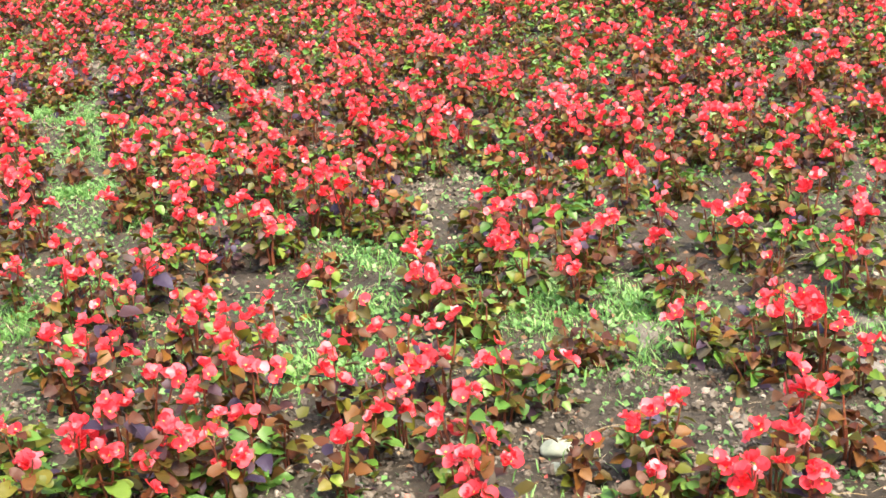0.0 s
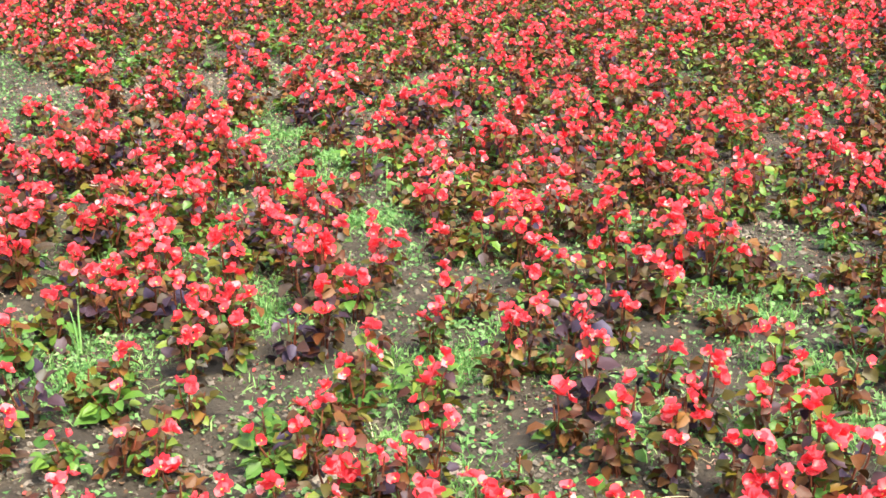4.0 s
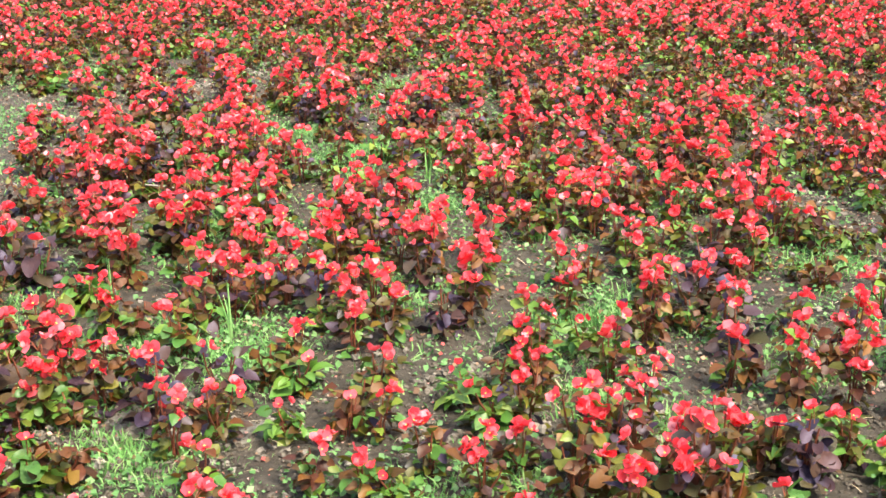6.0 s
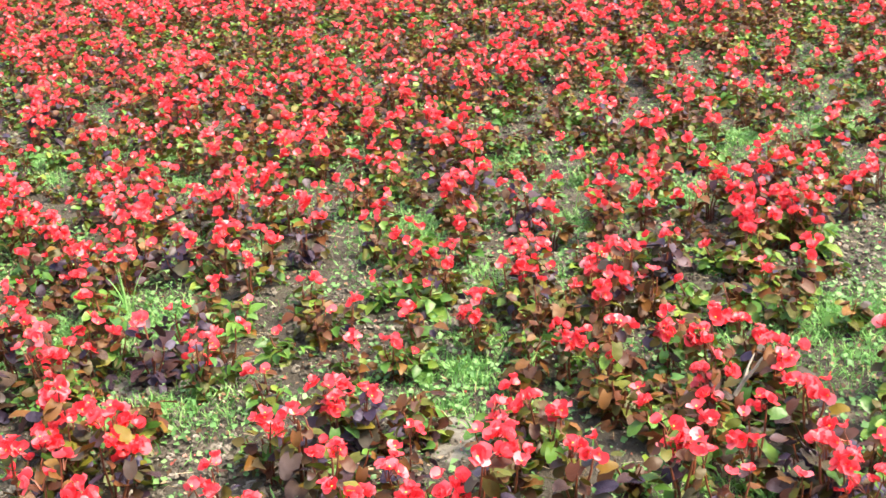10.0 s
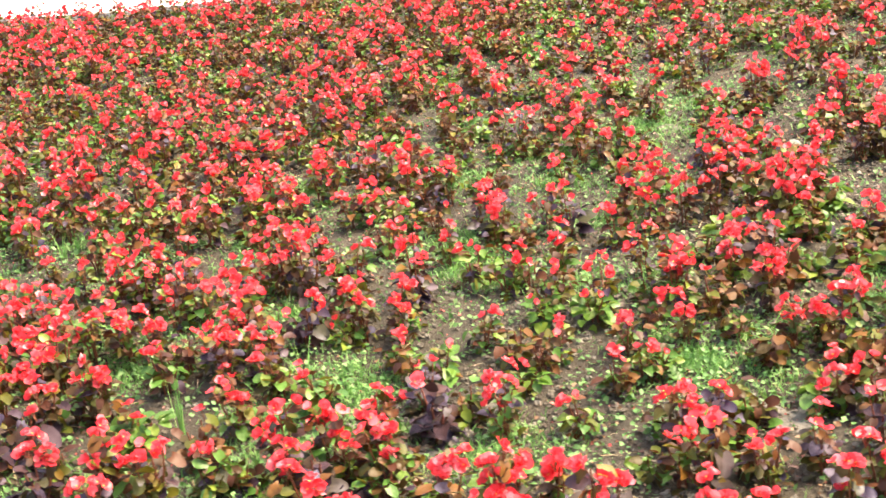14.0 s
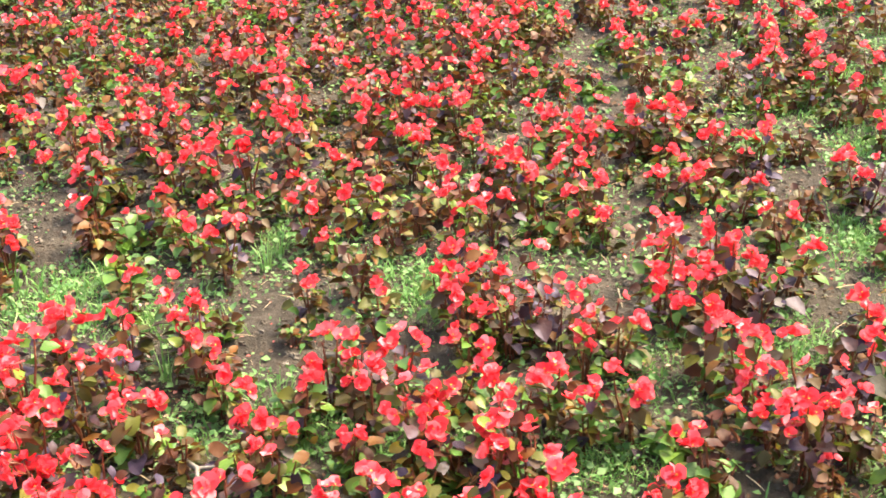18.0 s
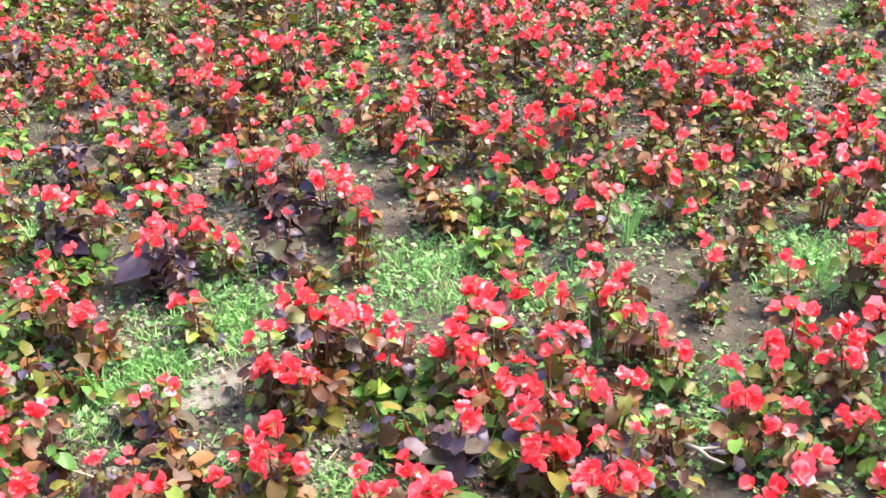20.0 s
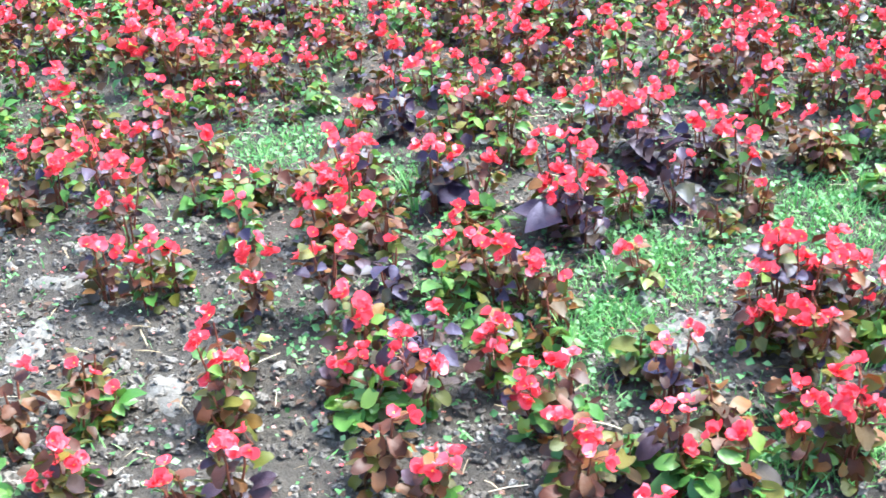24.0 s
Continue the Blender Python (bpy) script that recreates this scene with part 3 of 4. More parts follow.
SMALL_C = [(0.34, 3.99), (1.05, 3.92), (1.24, 4.15), (-2.26, 4.49), (-2.23, 4.71), (-1.94, 4.51), (-1.80, 4.50), (-1.63, 4.74), (-1.11, 4.28), (-1.04, 4.70), (-0.77, 4.66), (0.28, 4.30), (0.84, 4.35), (-2.26, 5.06), (-2.15, 5.23), (-2.07, 4.85), (-1.99, 5.04), (-1.89, 5.07), (-1.42, 4.82), (-1.16, 4.75), (-1.03, 4.89), (-0.94, 4.83), (-0.89, 5.13), (-0.81, 4.95), (-0.72, 4.85), (-0.54, 4.95), (0.61, 5.15), (-2.53, 5.28), (-2.33, 5.70), (-2.31, 5.35), (-2.27, 5.55), (-2.23, 5.63), (-2.03, 5.58), (-1.57, 5.40), (-1.21, 5.32), (-1.19, 5.60), (-1.13, 5.38), (-1.11, 5.66), (-1.05, 5.48), (-1.02, 5.28), (-0.02, 5.54), (-2.57, 6.02), (-2.48, 6.22), (-2.38, 6.03), (-2.34, 5.87), (-2.15, 6.15), (-1.83, 6.13), (-1.47, 6.14)]
SMALL_D = [(-1.44, 5.81), (-0.41, 6.09), (0.09, 6.16), (0.25, 6.23), (-2.61, 6.55), (-2.59, 6.30), (-2.52, 6.66), (-2.07, 6.35), (-2.04, 6.46), (-1.92, 6.33), (-1.81, 6.53), (-1.65, 6.52), (-1.48, 6.26), (-1.22, 6.66), (-1.08, 6.64), (-0.95, 6.26), (-0.94, 6.45), (-0.65, 6.70), (-0.51, 6.29), (-0.07, 6.32), (0.01, 6.56), (-2.68, 6.97), (-2.25, 6.75), (-1.78, 7.24), (-1.67, 6.85), (-1.62, 6.75), (-1.60, 7.12), (-1.46, 6.86), (-0.69, 6.87), (-0.01, 6.79), (-2.38, 7.41), (-2.36, 7.28), (-2.24, 7.30), (-1.44, 7.74), (-1.04, 7.51), (-0.69, 7.37), (-0.20, 7.94), (-0.12, 8.11)]
SMALL = SMALL_A + SMALL_B + SMALL_C + SMALL_D
BRONZED_A = [(-2.24, 1.45), (-2.12, 1.68), (-1.45, 1.64), (-1.00, 1.60), (-2.47, 2.17), (-2.23, 2.21), (-2.01, 2.03), (-1.85, 1.91), (-1.70, 1.81), (-1.65, 2.08), (-1.42, 2.02), (-1.22, 2.01), (-1.06, 1.93), (-2.53, 2.42), (-1.76, 2.70), (-1.47, 2.64), (-1.47, 2.39), (-1.14, 2.51), (-0.76, 2.38), (-0.56, 2.35), (-0.18, 2.55), (-0.01, 2.31), (0.06, 2.40), (0.67, 2.57), (0.71, 2.63), (-2.61, 3.05), (-2.30, 2.99), (-1.94, 2.95), (-1.58, 2.96), (-1.45, 3.14), (0.08, 3.09), (0.09, 2.97), (0.16, 3.20), (0.39, 2.76), (0.65, 3.17), (0.65, 2.78), (-2.79, 3.45), (-2.45, 3.61), (-0.92, 3.26), (-0.84, 3.71), (-0.37, 3.51), (-0.07, 3.34), (0.08, 3.55), (0.13, 3.49), (0.45, 3.41), (1.09, 3.74), (-2.77, 4.22), (-1.87, 3.90)]
BRONZED_B = [(-0.53, 3.76), (-0.35, 4.02), (-0.21, 3.79), (-0.16, 3.96), (-0.11, 4.01), (-0.09, 3.76), (0.09, 3.83), (0.81, 4.01), (0.94, 3.84), (1.03, 3.76), (-2.64, 4.56), (-2.33, 4.56), (-2.29, 4.64), (-1.05, 4.34), (0.95, 4.41), (-2.68, 4.80), (-2.40, 5.09), (-2.27, 4.93), (-1.67, 5.14), (-0.80, 5.72), (-0.76, 5.65), (-2.38, 6.98), (-2.16, 7.00), (-1.38, 6.77), (-2.56, 7.26)]
BRONZED = BRONZED_A + BRONZED_B
LEAFY_A = [(-2.01, 1.53), (-1.52, 1.38), (-2.10, 2.04), (-1.22, 2.16), (-0.58, 2.14), (-1.94, 2.51), (-1.06, 2.43), (-0.96, 2.48), (-0.87, 2.29), (-0.47, 2.30), (0.14, 2.70), (0.41, 2.28), (-2.68, 2.76), (-2.12, 2.87), (-2.06, 3.15), (-1.68, 2.93), (-1.64, 2.78), (-1.27, 3.18), (-1.92, 3.52), (1.03, 3.50), (1.08, 3.29), (-2.60, 3.87), (-2.60, 3.92), (-2.13, 4.04), (0.35, 3.85), (0.83, 4.11), (-1.65, 4.43), (1.22, 4.36), (-2.51, 5.53), (-2.19, 5.50), (-2.04, 5.65), (-1.37, 5.48), (-1.12, 5.56), (-2.53, 6.09), (-2.44, 5.82), (-0.07, 6.08), (-2.33, 6.72), (-1.87, 6.56), (-1.68, 6.60), (-1.56, 6.52), (-2.31, 7.25), (-1.36, 7.17), (-0.64, 7.05), (0.17, 6.86), (-0.84, 7.87)]
LEAFY = LEAFY_A
PLUMMY_A = [(-2.51, 1.31), (-1.96, 1.31), (-1.88, 1.40), (-1.68, 1.73), (-1.54, 1.70), (-2.31, 2.32), (-2.30, 2.26), (-1.08, 2.34), (-0.07, 2.68), (-2.83, 3.20), (-2.43, 3.03), (-2.26, 3.13), (-2.02, 2.77), (-0.87, 3.06), (-1.93, 3.66), (-1.61, 3.40), (-0.86, 3.40), (-0.68, 3.70), (-2.96, 3.95), (-2.85, 4.22), (-2.74, 4.16), (-1.58, 3.80), (-1.65, 4.35), (-2.33, 5.50), (-2.04, 5.88), (-1.61, 6.25), (-1.42, 6.02), (-1.14, 6.08), (-2.25, 6.67), (-2.17, 6.61), (-1.89, 6.71), (-0.87, 6.77), (0.15, 7.38)]
PLUMMY = PLUMMY_A
GRASSY_A = [(-1.25, 1.62), (-0.96, 1.61), (-1.61, 2.24), (-1.10, 1.85), (-1.94, 2.27), (-1.85, 2.44), (-1.69, 2.53), (-2.55, 2.89), (-2.50, 3.25), (-2.44, 2.79), (-1.36, 2.89), (-0.72, 2.96), (-0.40, 2.87), (-0.22, 2.90), (0.26, 3.10), (0.40, 2.75), (0.50, 3.13), (0.53, 3.01), (0.80, 2.77), (1.05, 2.94), (-2.68, 3.47), (-2.39, 3.56), (-2.39, 3.45), (-2.16, 3.48), (-2.16, 3.34), (-1.66, 3.74), (-1.20, 3.35), (-1.00, 3.46), (-0.24, 3.29), (-0.22, 3.72), (0.16, 3.48), (0.26, 3.27), (-2.86, 3.92), (-2.16, 4.20), (-1.78, 4.04), (-1.77, 3.78), (-2.91, 4.26), (-2.04, 4.55), (-2.04, 4.65), (-1.42, 4.66), (-1.32, 4.69), (-1.09, 4.28), (-0.43, 4.49), (-2.05, 4.87), (-2.04, 5.08), (-1.06, 5.05), (-2.41, 5.70), (-1.54, 5.57)]
GRASSY_B = [(-1.54, 5.32), (-1.38, 5.64), (-2.41, 5.95), (-1.97, 6.23), (-1.76, 6.07), (-1.62, 6.13), (-2.15, 6.31), (-1.99, 6.32), (-1.92, 6.32), (-1.90, 6.65), (-1.23, 6.73), (-0.95, 7.14)]
GRASSY = GRASSY_A + GRASSY_B
BARE_A = [(-0.44, 2.14), (-0.17, 2.16), (0.28, 2.24), (-2.71, 2.65), (-1.53, 2.47), (-1.28, 2.52), (-0.37, 2.37), (-0.15, 2.49), (-0.15, 2.34), (0.16, 2.44), (0.18, 2.28), (0.50, 2.46), (0.52, 2.60), (0.59, 2.65), (-2.47, 2.99), (-1.57, 2.82), (0.00, 4.34), (-2.33, 5.71), (-0.49, 5.30), (-2.47, 6.25), (-2.42, 6.24), (-1.97, 6.08), (-1.01, 6.23), (-2.39, 6.46), (-2.26, 6.68), (-2.15, 6.54), (-2.47, 7.25), (-2.47, 7.12), (-2.32, 7.12), (-2.37, 7.42), (-2.09, 7.30), (-1.95, 7.28), (-1.89, 7.52), (-1.74, 7.27), (-1.48, 7.69)]
BARE = BARE_A
PALE_A = [(-2.19, 2.11), (-2.14, 2.19), (-2.10, 2.27), (0.97, 2.64), (-2.50, 3.07), (-2.20, 2.94), (0.50, 2.94), (1.06, 2.94), (-2.01, 6.06), (-1.05, 6.24), (-2.20, 7.16), (-1.99, 7.52), (-1.73, 7.55)]
PALE = PALE_A
GRAND = [(-1.11, 6.09), (-1.20, 5.93), (-1.56, 6.28), (-1.40, 6.64)]

rng = random.Random(5)
spots = []
for sort, places in (("full", FULL), ("middling", MIDDLING), ("small", SMALL), ("bronzed", BRONZED), ("leafy", LEAFY), ("plummy", PLUMMY), ("grand", GRAND)):
    for x, y in places:
        spots.append((x, y, rng.uniform(0.88, 1.12), sort, rng.randrange(6)))

# the corner by the path and the last stretch of its rim are thinner and lower, with weeds between
LOWER = {"full": "middling", "middling": "small", "small": "bronzed", "bronzed": "bronzed", "leafy": "leafy", "plummy": "bronzed", "grand": "grand"}
CLEARED = []
kept = []
for x, y, size, sort, k in spots:
    thin_here = max((1 - ease(y, 2.5, 3.6)) * (1 - ease(x, -1.0, -0.2)), ease(y, 5.1, 5.5) * (1 - ease(y, 6.2, 6.6)) * (1 - ease(x, -2.0, -1.6)))
    luck = rng.random()
    if luck < 0.13 * thin_here:
        CLEARED.append((x, y))
    else:
        kept.append((x, y, size, LOWER[sort] if luck > 1 - 0.36 * thin_here else sort, k))
spots = kept


def nearest(x, y, places):
    return min(math.hypot(x - a, y - b) for a, b in places)


def deep(x, y):
    """How far into the bed a place lies, from the side where one walks: 0 at the rim, 1 from there to the far side."""
    return ease(off_line(x, y), 2.8, 4.5)


# plants of the far rows, and the low ones that fill the rows in front
set_out = np.array([s[:2] for s in spots])
step = 0.165
for j in range(int(12.5 / step)):
    for i in range(int(9.6 / step)):
        x, y = -5.0 + i * step + (j % 2) * step / 2 + rng.uniform(-0.06, 0.06), 1.0 + j * step + rng.uniform(-0.06, 0.06)
        if not in_bed(x, y) or off_line(x, y) < (1.0 if y < 2.4 and x > -2.2 else 1.75):
            continue
        d = np.hypot(set_out[:, 0] - x, set_out[:, 1] - y)
        far = deep(x, y)
        if d.min() < 0.085 or nearest(x, y, GRASSY + CLEARED) < 0.13 or nearest(x, y, BARE + PALE) < 0.17:
            continue
        crowd = (d < 0.4).sum()
        red = noise.noise((x * 0.9, y * 0.9, 6.0)) - 0.22 * ease(x, 0.2, 2.0) * (1 - ease(y, 4.5, 6.5)) + 0.12 * ease(y, 5.5, 7.5)
        if crowd < 3:
            if rng.random() < 0.86:
                sort = rng.choice(("full", "full", "middling", "middling", "middling", "small", "bronzed") if red > -0.05 else ("middling", "small", "small", "bronzed", "bronzed", "leafy"))
                spots.append((x, y, rng.uniform(0.85, 1.12), sort, rng.randrange(6)))
        elif rng.random() < 0.10 + 0.7 * far:
            sort = rng.choice(("small", "bronzed", "full", "middling", "middling") if far > 0.25 and red > -0.1 else ("bronzed", "bronzed", "bronzed", "small", "leafy"))
            spots.append((x, y, rng.uniform(0.6, 0.9), sort, rng.randrange(6)))

# low dark plants that close the gaps of the far rows
set_out = np.array([s[:2] for s in spots])
for _ in range(2600):
    x, y = rng.uniform(-1.6, 4.0), rng.uniform(4.2, 12.0)
    if in_bed(x, y) and deep(x, y) > rng.random() and np.hypot(set_out[:, 0] - x, set_out[:, 1] - y).min() > 0.085 and nearest(x, y, GRASSY + BARE + PALE) > 0.15:
        spots.append((x, y, rng.uniform(0.8, 1.15), rng.choice(("bronzed", "bronzed", "bronzed", "small")), rng.randrange(6)))
        set_out = np.vstack([set_out, (x, y)])

spots.sort(key=lambda s: off_line(s[0], s[1]))
near, rest = spots[:300], spots[300:]
first = set()
for x, y, size, sort, k in near:
    m = Matrix.Translation((x, y, lie(x, y))) @ Matrix.Rotation(rng.uniform(0, 6.28), 4, "Z") @ Matrix.Rotation(rng.gauss(0, 0.06), 4, "X")
    root = SORTS[sort][k % len(SORTS[sort])][0]
    if root not in first:
        first.add(root)
        root.matrix_basis = m @ Matrix.Scale(size, 4)
    else:
        copy_thing(root, m).scale = (size,) * 3
pieces = []
for x, y, size, sort, k in rest:
    m = Matrix.Translation((x, y, lie(x, y))) @ Matrix.Rotation(rng.uniform(0, 6.28), 4, "Z") @ Matrix.Rotation(rng.gauss(0, 0.06), 4, "X") @ Matrix.Scale(size, 4)
    pieces.append(moved(SORTS[sort][k % len(SORTS[sort])][1], m))
v, f, s = joined(pieces)
far_bed = new("begonia_bed", mesh_of("begonia_bed", v, f, [PLUM, BRONZE, GREEN, RUST, PETAL, STEM, CENTRE], s))
tagged(far_bed, "dense rows of red begonias with dark leaves", "flowers", kind="stuff")
for kinds in SORTS.values():
    for root, _ in kinds:
        if root not in first:
            for ob in (*root.children_recursive, root):
                bpy.data.objects.remove(ob)

# ---------------------------------------------------------------- ground cover
dice = np.random.default_rng(7)
G, B, L = np.array(GRASSY + CLEARED[::2]), np.array(BARE), np.array(PALE)


def near_to(pts, places, reach):
    d2 = ((pts[:, None, :] - places[None]) ** 2).sum(-1)
    return np.exp(-d2.min(1) / reach**2)


def cloudy(pts, scale, seed):
    return np.array([noise.noise((x * scale, y * scale, seed)) for x, y in pts])


WALK = np.array([tuple(q) for _, q in LINE])


def ground_points(n, reach=6.5):
    """Places in the bed, thinner with distance from the visitor's line."""
    p = np.stack([dice.uniform(-4.6, 4.2, n), dice.uniform(0.9, 12.8, n)], 1)
    d = np.sqrt(((p[:, None] - WALK[None]) ** 2).sum(-1)).min(1)
    return p[(d > 1.0) & (dice.random(n) < np.clip(1.35 - d / reach, 0.35, 1))]


def scatter(shape, pts, lift, size, tilt):
    """Copies of a small shape, turned at random, lying on the soil: one joined mesh's parts."""
    v, f = np.asarray(shape[0], float), np.asarray(shape[1])
    n = len(pts)
    a, b, c = dice.uniform(0, 6.283, n), tilt * dice.standard_normal(n), tilt * dice.standard_normal(n)
    ca, sa, cb, sb, cc, sc = np.cos(a), np.sin(a), np.cos(b), np.sin(b), np.cos(c), np.sin(c)
    x, y, z = (v[None, :, k] * size[:, None] for k in range(3))
    y, z = y * cb[:, None] - z * sb[:, None], y * sb[:, None] + z * cb[:, None]
    x, z = x * cc[:, None] + z * sc[:, None], z * cc[:, None] - x * sc[:, None]
    x, y = x * ca[:, None] - y * sa[:, None], x * sa[:, None] + y * ca[:, None]
    ground_z = np.array([lie(px, py) for px, py in pts]) + lift
    out = np.stack([x + pts[:, :1], y + pts[:, 1:], z + ground_z[:, None]], -1).reshape(-1, 3)
    faces = (f[None] + (np.arange(n) * len(v))[:, None, None]).reshape(-1, f.shape[1])
    return out, faces


def litter(name, shape, pts, lift, size, tilt, mat, label, category, smooth=True):
    v, f = scatter(shape, pts, lift, size, tilt)
    return tagged(new(name, mesh_of(name, v, f, [mat], None, smooth)), label, category, kind="stuff")


# pale dry crusts on the soil
m, nt, p = material("dry_crust")
CRUST = m
c = ramp(nt, grain(nt, 14, 5, 0.7), ((0.3, (0.09, 0.080, 0.066)), (0.5, (0.155, 0.142, 0.122)), (0.75, (0.25, 0.238, 0.213))))
nt.links.new(c, p.inputs["Base Color"])
p.inputs["Roughness"].default_value = 0.85
relief(nt, p, grain(nt, 60, 5, 0.7), 0.8, 0.012)
for n, (x, y) in enumerate(PALE):
    rows = []
    long, turn = 0.055 + 0.04 * dice.random(), dice.uniform(0, 3.14)
    for k in (0.02, 0.35, 0.7, 0.9, 1.0):
        row = []
        for a in np.linspace(0, 2 * math.pi, 33):
            w = k * (1 + 0.45 * noise.noise((math.cos(a) * 1.6, math.sin(a) * 1.6, n * 7.3)) + 0.2 * noise.noise((math.cos(a) * 4, math.sin(a) * 4, n * 3.1)))
            u, v = math.cos(a) * w * long * 1.5, math.sin(a) * w * long * 0.8
            px, py = x + u * math.cos(turn) - v * math.sin(turn), y + u * math.sin(turn) + v * math.cos(turn)
            row.append((px, py, lie(px, py) + 0.007 - 0.016 * k**4))
        rows.append(row)
    v, f, s = sheet(rows)
    tagged(new("soil_crust", mesh_of("soil_crust", v, f, [CRUST])), "pale dried crust of trodden soil between the plants", "soil", "pale soil crusts")

# clods and crumbs of soil
CRUMB = [(1, 0, 0.1), (-0.9, 0.2, 0), (0.1, 0.95, 0.05), (-0.1, -0.9, 0), (0.1, 0.05, 0.75), (0, 0, -0.5)]
CRUMB_F = [(0, 2, 4), (2, 1, 4), (1, 3, 4), (3, 0, 4), (2, 0, 5), (1, 2, 5), (3, 1, 5), (0, 3, 5)]
bm = bmesh.new()
bmesh.ops.create_icosphere(bm, subdivisions=2, radius=0.9)
LUMP = [tuple(Vector((v.co.x, v.co.y * 0.85, v.co.z * 0.75)) * (0.9 + 0.75 * noise.noise(v.co * 1.6) + 0.55 * noise.noise(v.co * 3.3 + Vector((5, 2, 7))))) for v in bm.verts]
LUMP_F = [tuple(v.index for v in f.verts) for f in bm.faces]
bm.free()
p = ground_points(330000)
bare = np.maximum(near_to(p, B, 0.45), 0.7 * near_to(p, L, 0.2))
kept = dice.random(len(p)) < 0.22 + 0.75 * bare + 0.2 * cloudy(p, 1.2, 3.0)
p = p[kept]
size = (0.0025 + 0.010 * dice.random(len(p)) ** 3) * (1 + 0.9 * bare[kept] * dice.random(len(p)) ** 2)
big = size > 0.0078
litter("soil_crumbs", (CRUMB, CRUMB_F), p[~big], 0.3 * size[~big], size[~big], 0.5, CLOD, "loose crumbs of dry garden soil", "soil")
litter("soil_clods", (LUMP, LUMP_F), p[big], 0.25 * size[big], size[big], 0.6, CLOD, "rough grey-brown clods of dry garden soil", "soil", False)
# small weeds
WEED_LEAF = [(0, 0, 0), (0.45, 0.55, 0.14), (0, 1.05, -0.05), (-0.45, 0.55, 0.14)]
WEED_F = [(0, 1, 2), (0, 2, 3)]
p = ground_points(600000)
green = np.clip(near_to(p, G, 0.20), 0, 1)
bare = np.maximum(near_to(p, B, 0.30), near_to(p, L, 0.14))
keep = np.clip(0.24 + 0.8 * cloudy(p, 2.2, 8.0) + 0.5 * cloudy(p, 7.0, 1.0), 0.03, 0.6) + 0.12 * green
p = p[dice.random(len(p)) < keep * (1 - 0.8 * bare)]
p = np.concatenate([p, G[dice.integers(0, len(G), 9000)] + dice.standard_normal((9000, 2)) * 0.11])
size = 0.007 + 0.016 * dice.random(len(p)) ** 1.5
litter("ground_weeds", (WEED_LEAF, WEED_F), p, 0.004 + 0.03 * dice.random(len(p)) ** 2, size, 0.5, WEED, "low light-green clover and weed seedlings on soil", "weeds")
# grass in patches
BLADE = [(-0.045, 0, 0), (0.045, 0, 0), (-0.04, 0.16, 0.45), (0.04, 0.16, 0.45), (0, 0.55, 0.75)]
BLADE_F = [(0, 1, 3), (0, 3, 2), (2, 3, 4)]
patch = G[dice.integers(0, len(G), 95000)] + dice.standard_normal((95000, 2)) * 0.085
patch = patch[dice.random(len(patch)) < np.clip(0.55 + 1.1 * cloudy(patch, 9.0, 2.0), 0.1, 1)]
p = ground_points(260000)
p = np.concatenate([patch, p[dice.random(len(p)) < np.clip(0.04 + 0.5 * cloudy(p, 1.7, 5.0), 0.02, 0.3)]])
size = 0.014 + 0.040 * dice.random(len(p)) ** 2.2
litter("grass", (BLADE, BLADE_F), p, -0.002, size, 0.35, GRASS, "soft fine green grass growing between the flowers", "grass")
# fallen petals and dry bits
p = ground_points(60000)
p = p[dice.random(len(p)) < 0.4]
litter("fallen_petals", (WEED_LEAF, WEED_F), p, 0.006 + 0.01 * dice.random(len(p)), 0.005 + 0.010 * dice.random(len(p)) ** 2, 0.5, FADED, "pale pink fallen petals on the soil", "petals")
TWIG = [(-0.02, 0, 0), (0.02, 0, 0), (0.02, 0.5, 0.04), (-0.02, 0.5, 0.04), (0.012, 1, 0), (-0.012, 1, 0)]
TWIG_F = [(0, 1, 2), (0, 2, 3), (3, 2, 4), (3, 4, 5)]
p = ground_points(70000)
p = p[dice.random(len(p)) < 0.5 + 0.6 * cloudy(p, 1.6, 12.0)]
litter("leaf_litter", (WEED_LEAF, WEED_F), p, 0.005 + 0.012 * dice.random(len(p)), 0.008 + 0.016 * dice.random(len(p)) ** 2, 0.45, MULCH, "dead brown leaves and mulch on the soil", "leaves")
p = ground_points(9000)
litter("dry_straw", (TWIG, TWIG_F), p, 0.008 + 0.008 * dice.random(len(p)), 0.02 + 0.06 * dice.random(len(p)) ** 2, 0.15, STRAW, "dry straw and dead stalks on the soil", "straw")

# ---------------------------------------------------------------- single things
m, nt, p = material("pebble")
PEBBLE = m
nt.links.new(ramp(nt, grain(nt, 25, 4), ((0.35, (0.16, 0.19, 0.155)), (0.65, (0.29, 0.32, 0.27)))), p.inputs["Base Color"])
p.inputs["Roughness"].default_value = 0.75
relief(nt, p, grain(nt, 60, 3), 0.4, 0.004)
m, nt, p = material("bare_wood")
WOOD = m
nt.links.new(ramp(nt, grain(nt, 40, 4), ((0.3, (0.15, 0.13, 0.11)), (0.7, (0.32, 0.29, 0.25)))), p.inputs["Base Color"])
p.inputs["Roughness"].default_value = 0.8


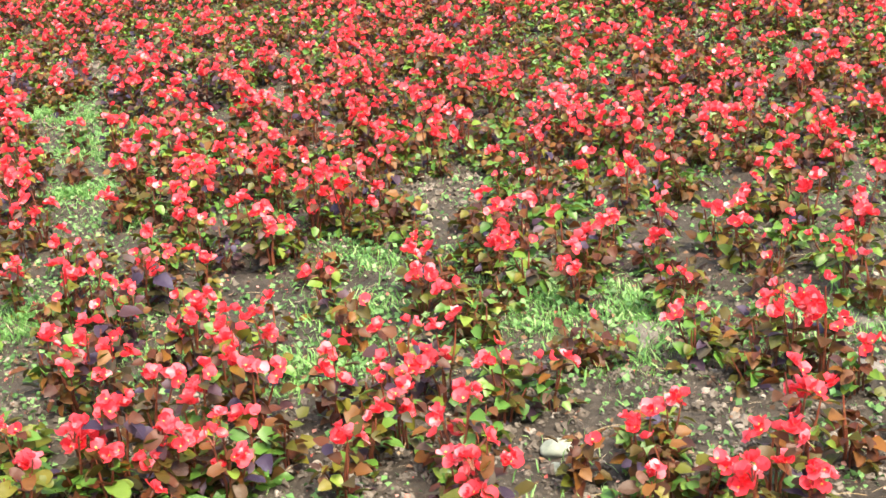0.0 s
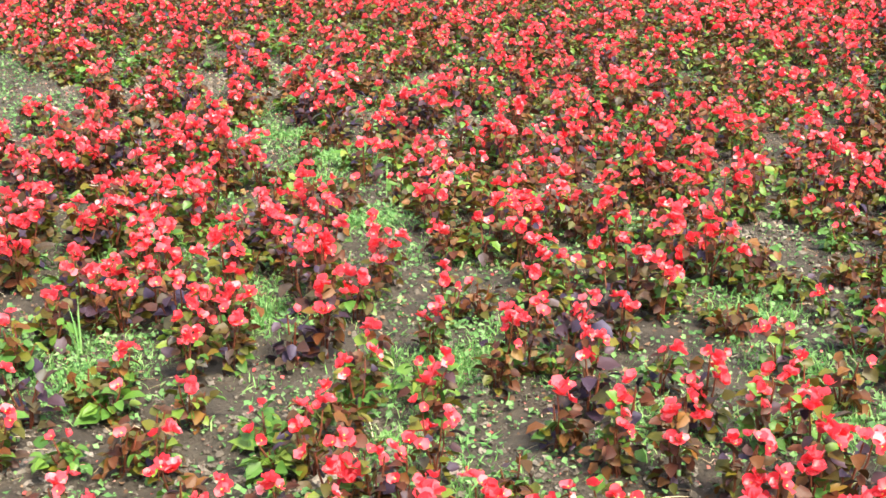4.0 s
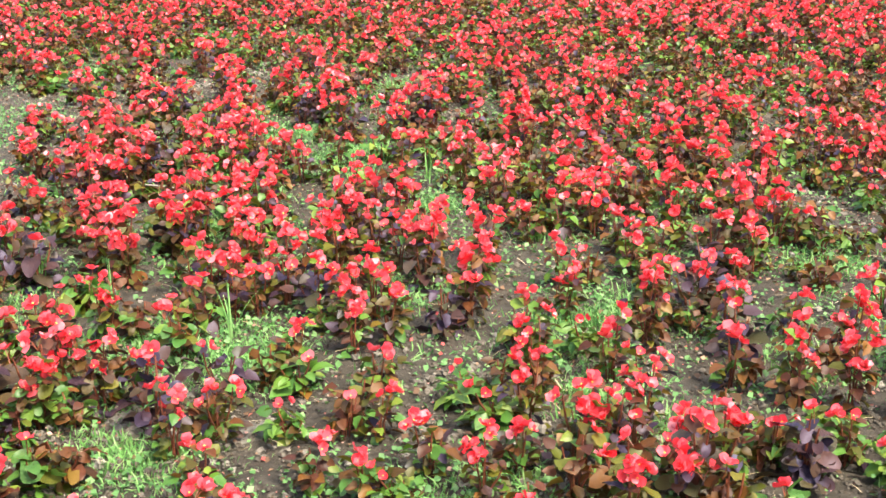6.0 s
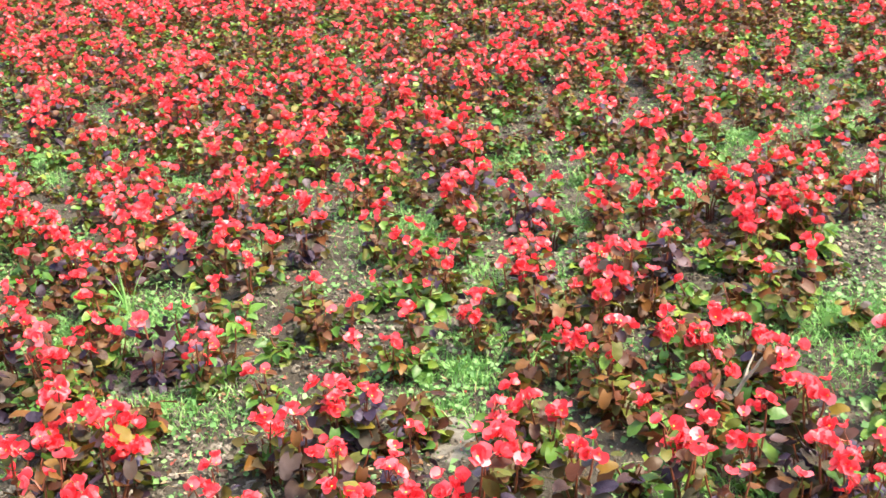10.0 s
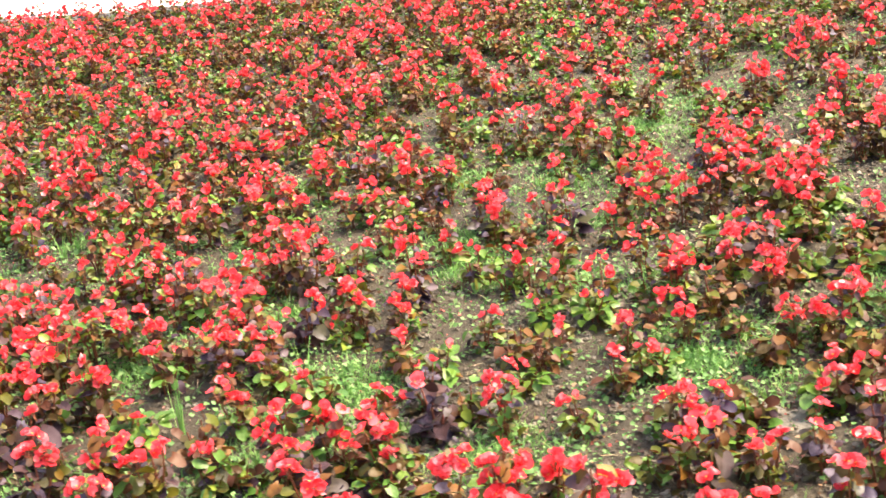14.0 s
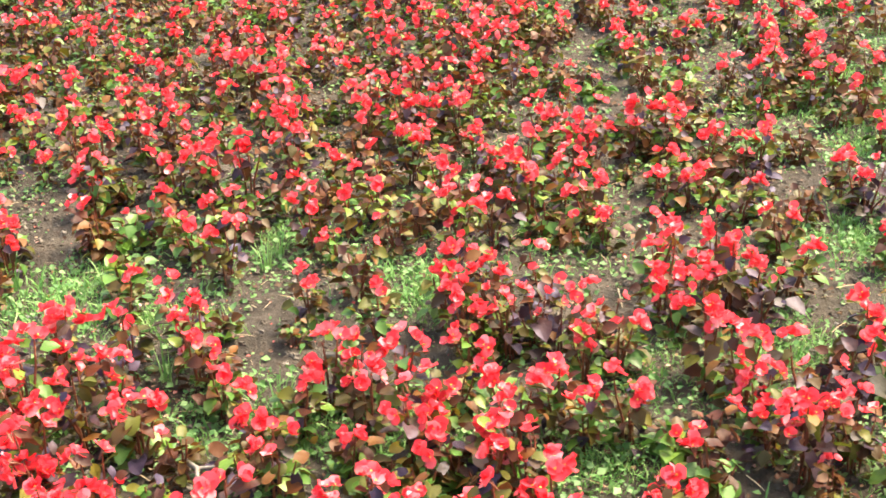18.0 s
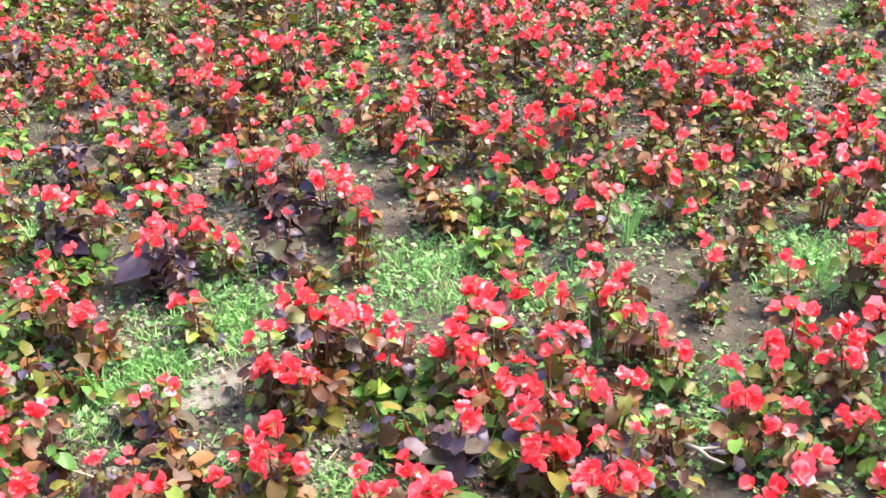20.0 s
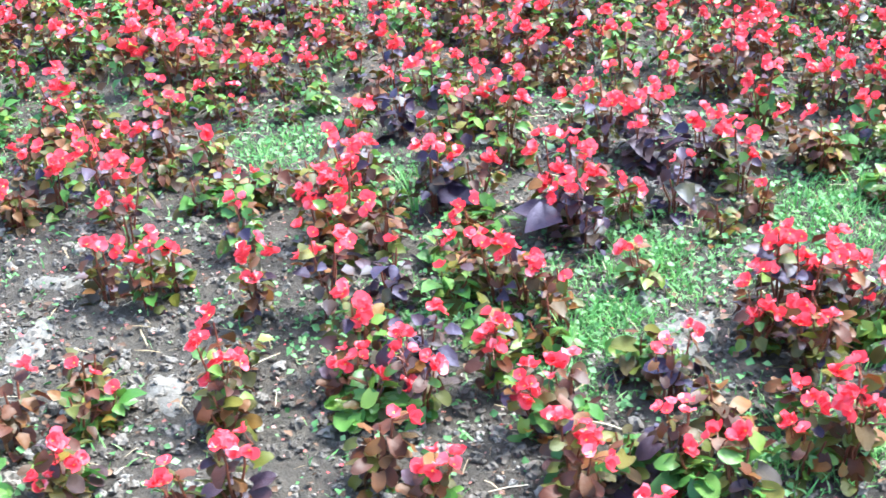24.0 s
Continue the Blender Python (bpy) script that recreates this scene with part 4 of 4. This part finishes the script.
def pebble(x, y, long, wide, high, turn):
    """A rounded stone, half sunk in the soil."""
    bm = bmesh.new()
    bmesh.ops.create_icosphere(bm, subdivisions=3, radius=1)
    for v in bm.verts:
        k = 1 + 0.22 * noise.noise(v.co * 1.3) + 0.06 * noise.noise(v.co * 4)
        v.co = Vector((v.co.x * long * k, v.co.y * wide * k, v.co.z * high * k))
    for f in bm.faces:
        f.smooth = True
    me = bpy.data.meshes.new("stone")
    bm.to_mesh(me)
    bm.free()
    me.materials.append(PEBBLE)
    ob = new("stone", me)
    ob.matrix_basis = Matrix.Translation((x, y, lie(x, y) + high * 0.45)) @ Matrix.Rotation(turn, 4, "Z")
    return tagged(ob, "smooth pale greenish stone lying on bare soil", "stone")


def stick(ax, ay, az, bx, by, bz):
    """A dead branch with a side twig, standing out of the leaves."""
    a, b = Vector((ax, ay, lie(ax, ay) + az)), Vector((bx, by, lie(bx, by) + bz))
    root = new("dead_branch")
    root.matrix_basis = Matrix.Translation(a)
    d = b - a
    side = Vector((-d.y, d.x, 0)).normalized()
    pts = [Vector(), d * 0.35 + side * 0.008, d * 0.7 - side * 0.004, d]
    t = tube([tuple(q) for q in pts], [0.006, 0.005, 0.004, 0.0025], 7)
    put("branch", mesh_of("branch", t[0], t[1], [WOOD]), root, Matrix())
    t = tube([tuple(pts[1]), tuple(pts[1] + d * 0.2 + side * 0.04), tuple(pts[1] + d * 0.45 + side * 0.06)], [0.004, 0.003, 0.0018], 6)
    put("twig", mesh_of("twig", t[0], t[1], [WOOD]), root, Matrix())
    return tagged(root, "bleached dead branch sticking out among the leaves", "branch")


def tuft(x, y, rng, tall, blades):
    """A clump of long arching grass blades, each one a part."""
    root = new("grass_tuft")
    root.matrix_basis = Matrix.Translation((x, y, lie(x, y)))
    for n in range(blades):
        a, h, out = rng.uniform(0, 6.28), tall * rng.uniform(0.6, 1.0), rng.uniform(0.02, 0.5)
        rows = []
        for t in np.linspace(0, 1, 6):
            w = 0.0035 * (1 - 0.85 * t)
            c = Vector((math.cos(a), math.sin(a), 0)) * (0.012 + out * h * t * t)
            s = Vector((-math.sin(a), math.cos(a), 0)) * w
            z = h * (t - 0.35 * out * t * t)
            rows.append([tuple(c - s + Vector((0, 0, z))), tuple(c + s + Vector((0, 0, z)))])
        v, f, _ = sheet(rows)
        put("blade", mesh_of("blade", v, f, [GRASS]), root, Matrix())
    return tagged(root, "tuft of long arching green grass blades", "grass", "long grass tufts")


pebble(0.219, 2.350, 0.038, 0.027, 0.02, 0.7)
pebble(0.211, 2.273, 0.022, 0.018, 0.013, 2.1)
stick(-1.702, 1.693, 0.09, -1.665, 1.643, 0.19)
stick(-2.267, 5.047, 0.05, -2.387, 4.977, 0.09)
rng = random.Random(21)
tuft(-2.245, 5.438, rng, 0.15, 7)
tuft(-2.247, 5.539, rng, 0.13, 6)
tuft(-1.387, 6.689, rng, 0.15, 8)
tuft(-1.360, 5.791, rng, 0.11, 5)
tuft(-1.394, 5.710, rng, 0.1, 5)
tuft(-1.253, 5.104, rng, 0.14, 8)
tuft(-2.515, 3.795, rng, 0.2, 11)
tuft(-1.871, 5.212, rng, 0.14, 7)
tuft(-1.466, 2.685, rng, 0.1, 5)
tuft(-1.413, 2.663, rng, 0.12, 5)
tuft(-2.728, 4.154, rng, 0.14, 6)
tuft(-1.194, 5.301, rng, 0.12, 6)
tuft(-2.014, 4.914, rng, 0.16, 7)
tuft(-2.194, 3.537, rng, 0.18, 9)
tuft(-2.743, 4.164, rng, 0.18, 10)
tuft(-1.333, 5.544, rng, 0.14, 5)
tuft(-2.062, 6.302, rng, 0.12, 12)
tuft(-1.176, 5.085, rng, 0.1, 9)
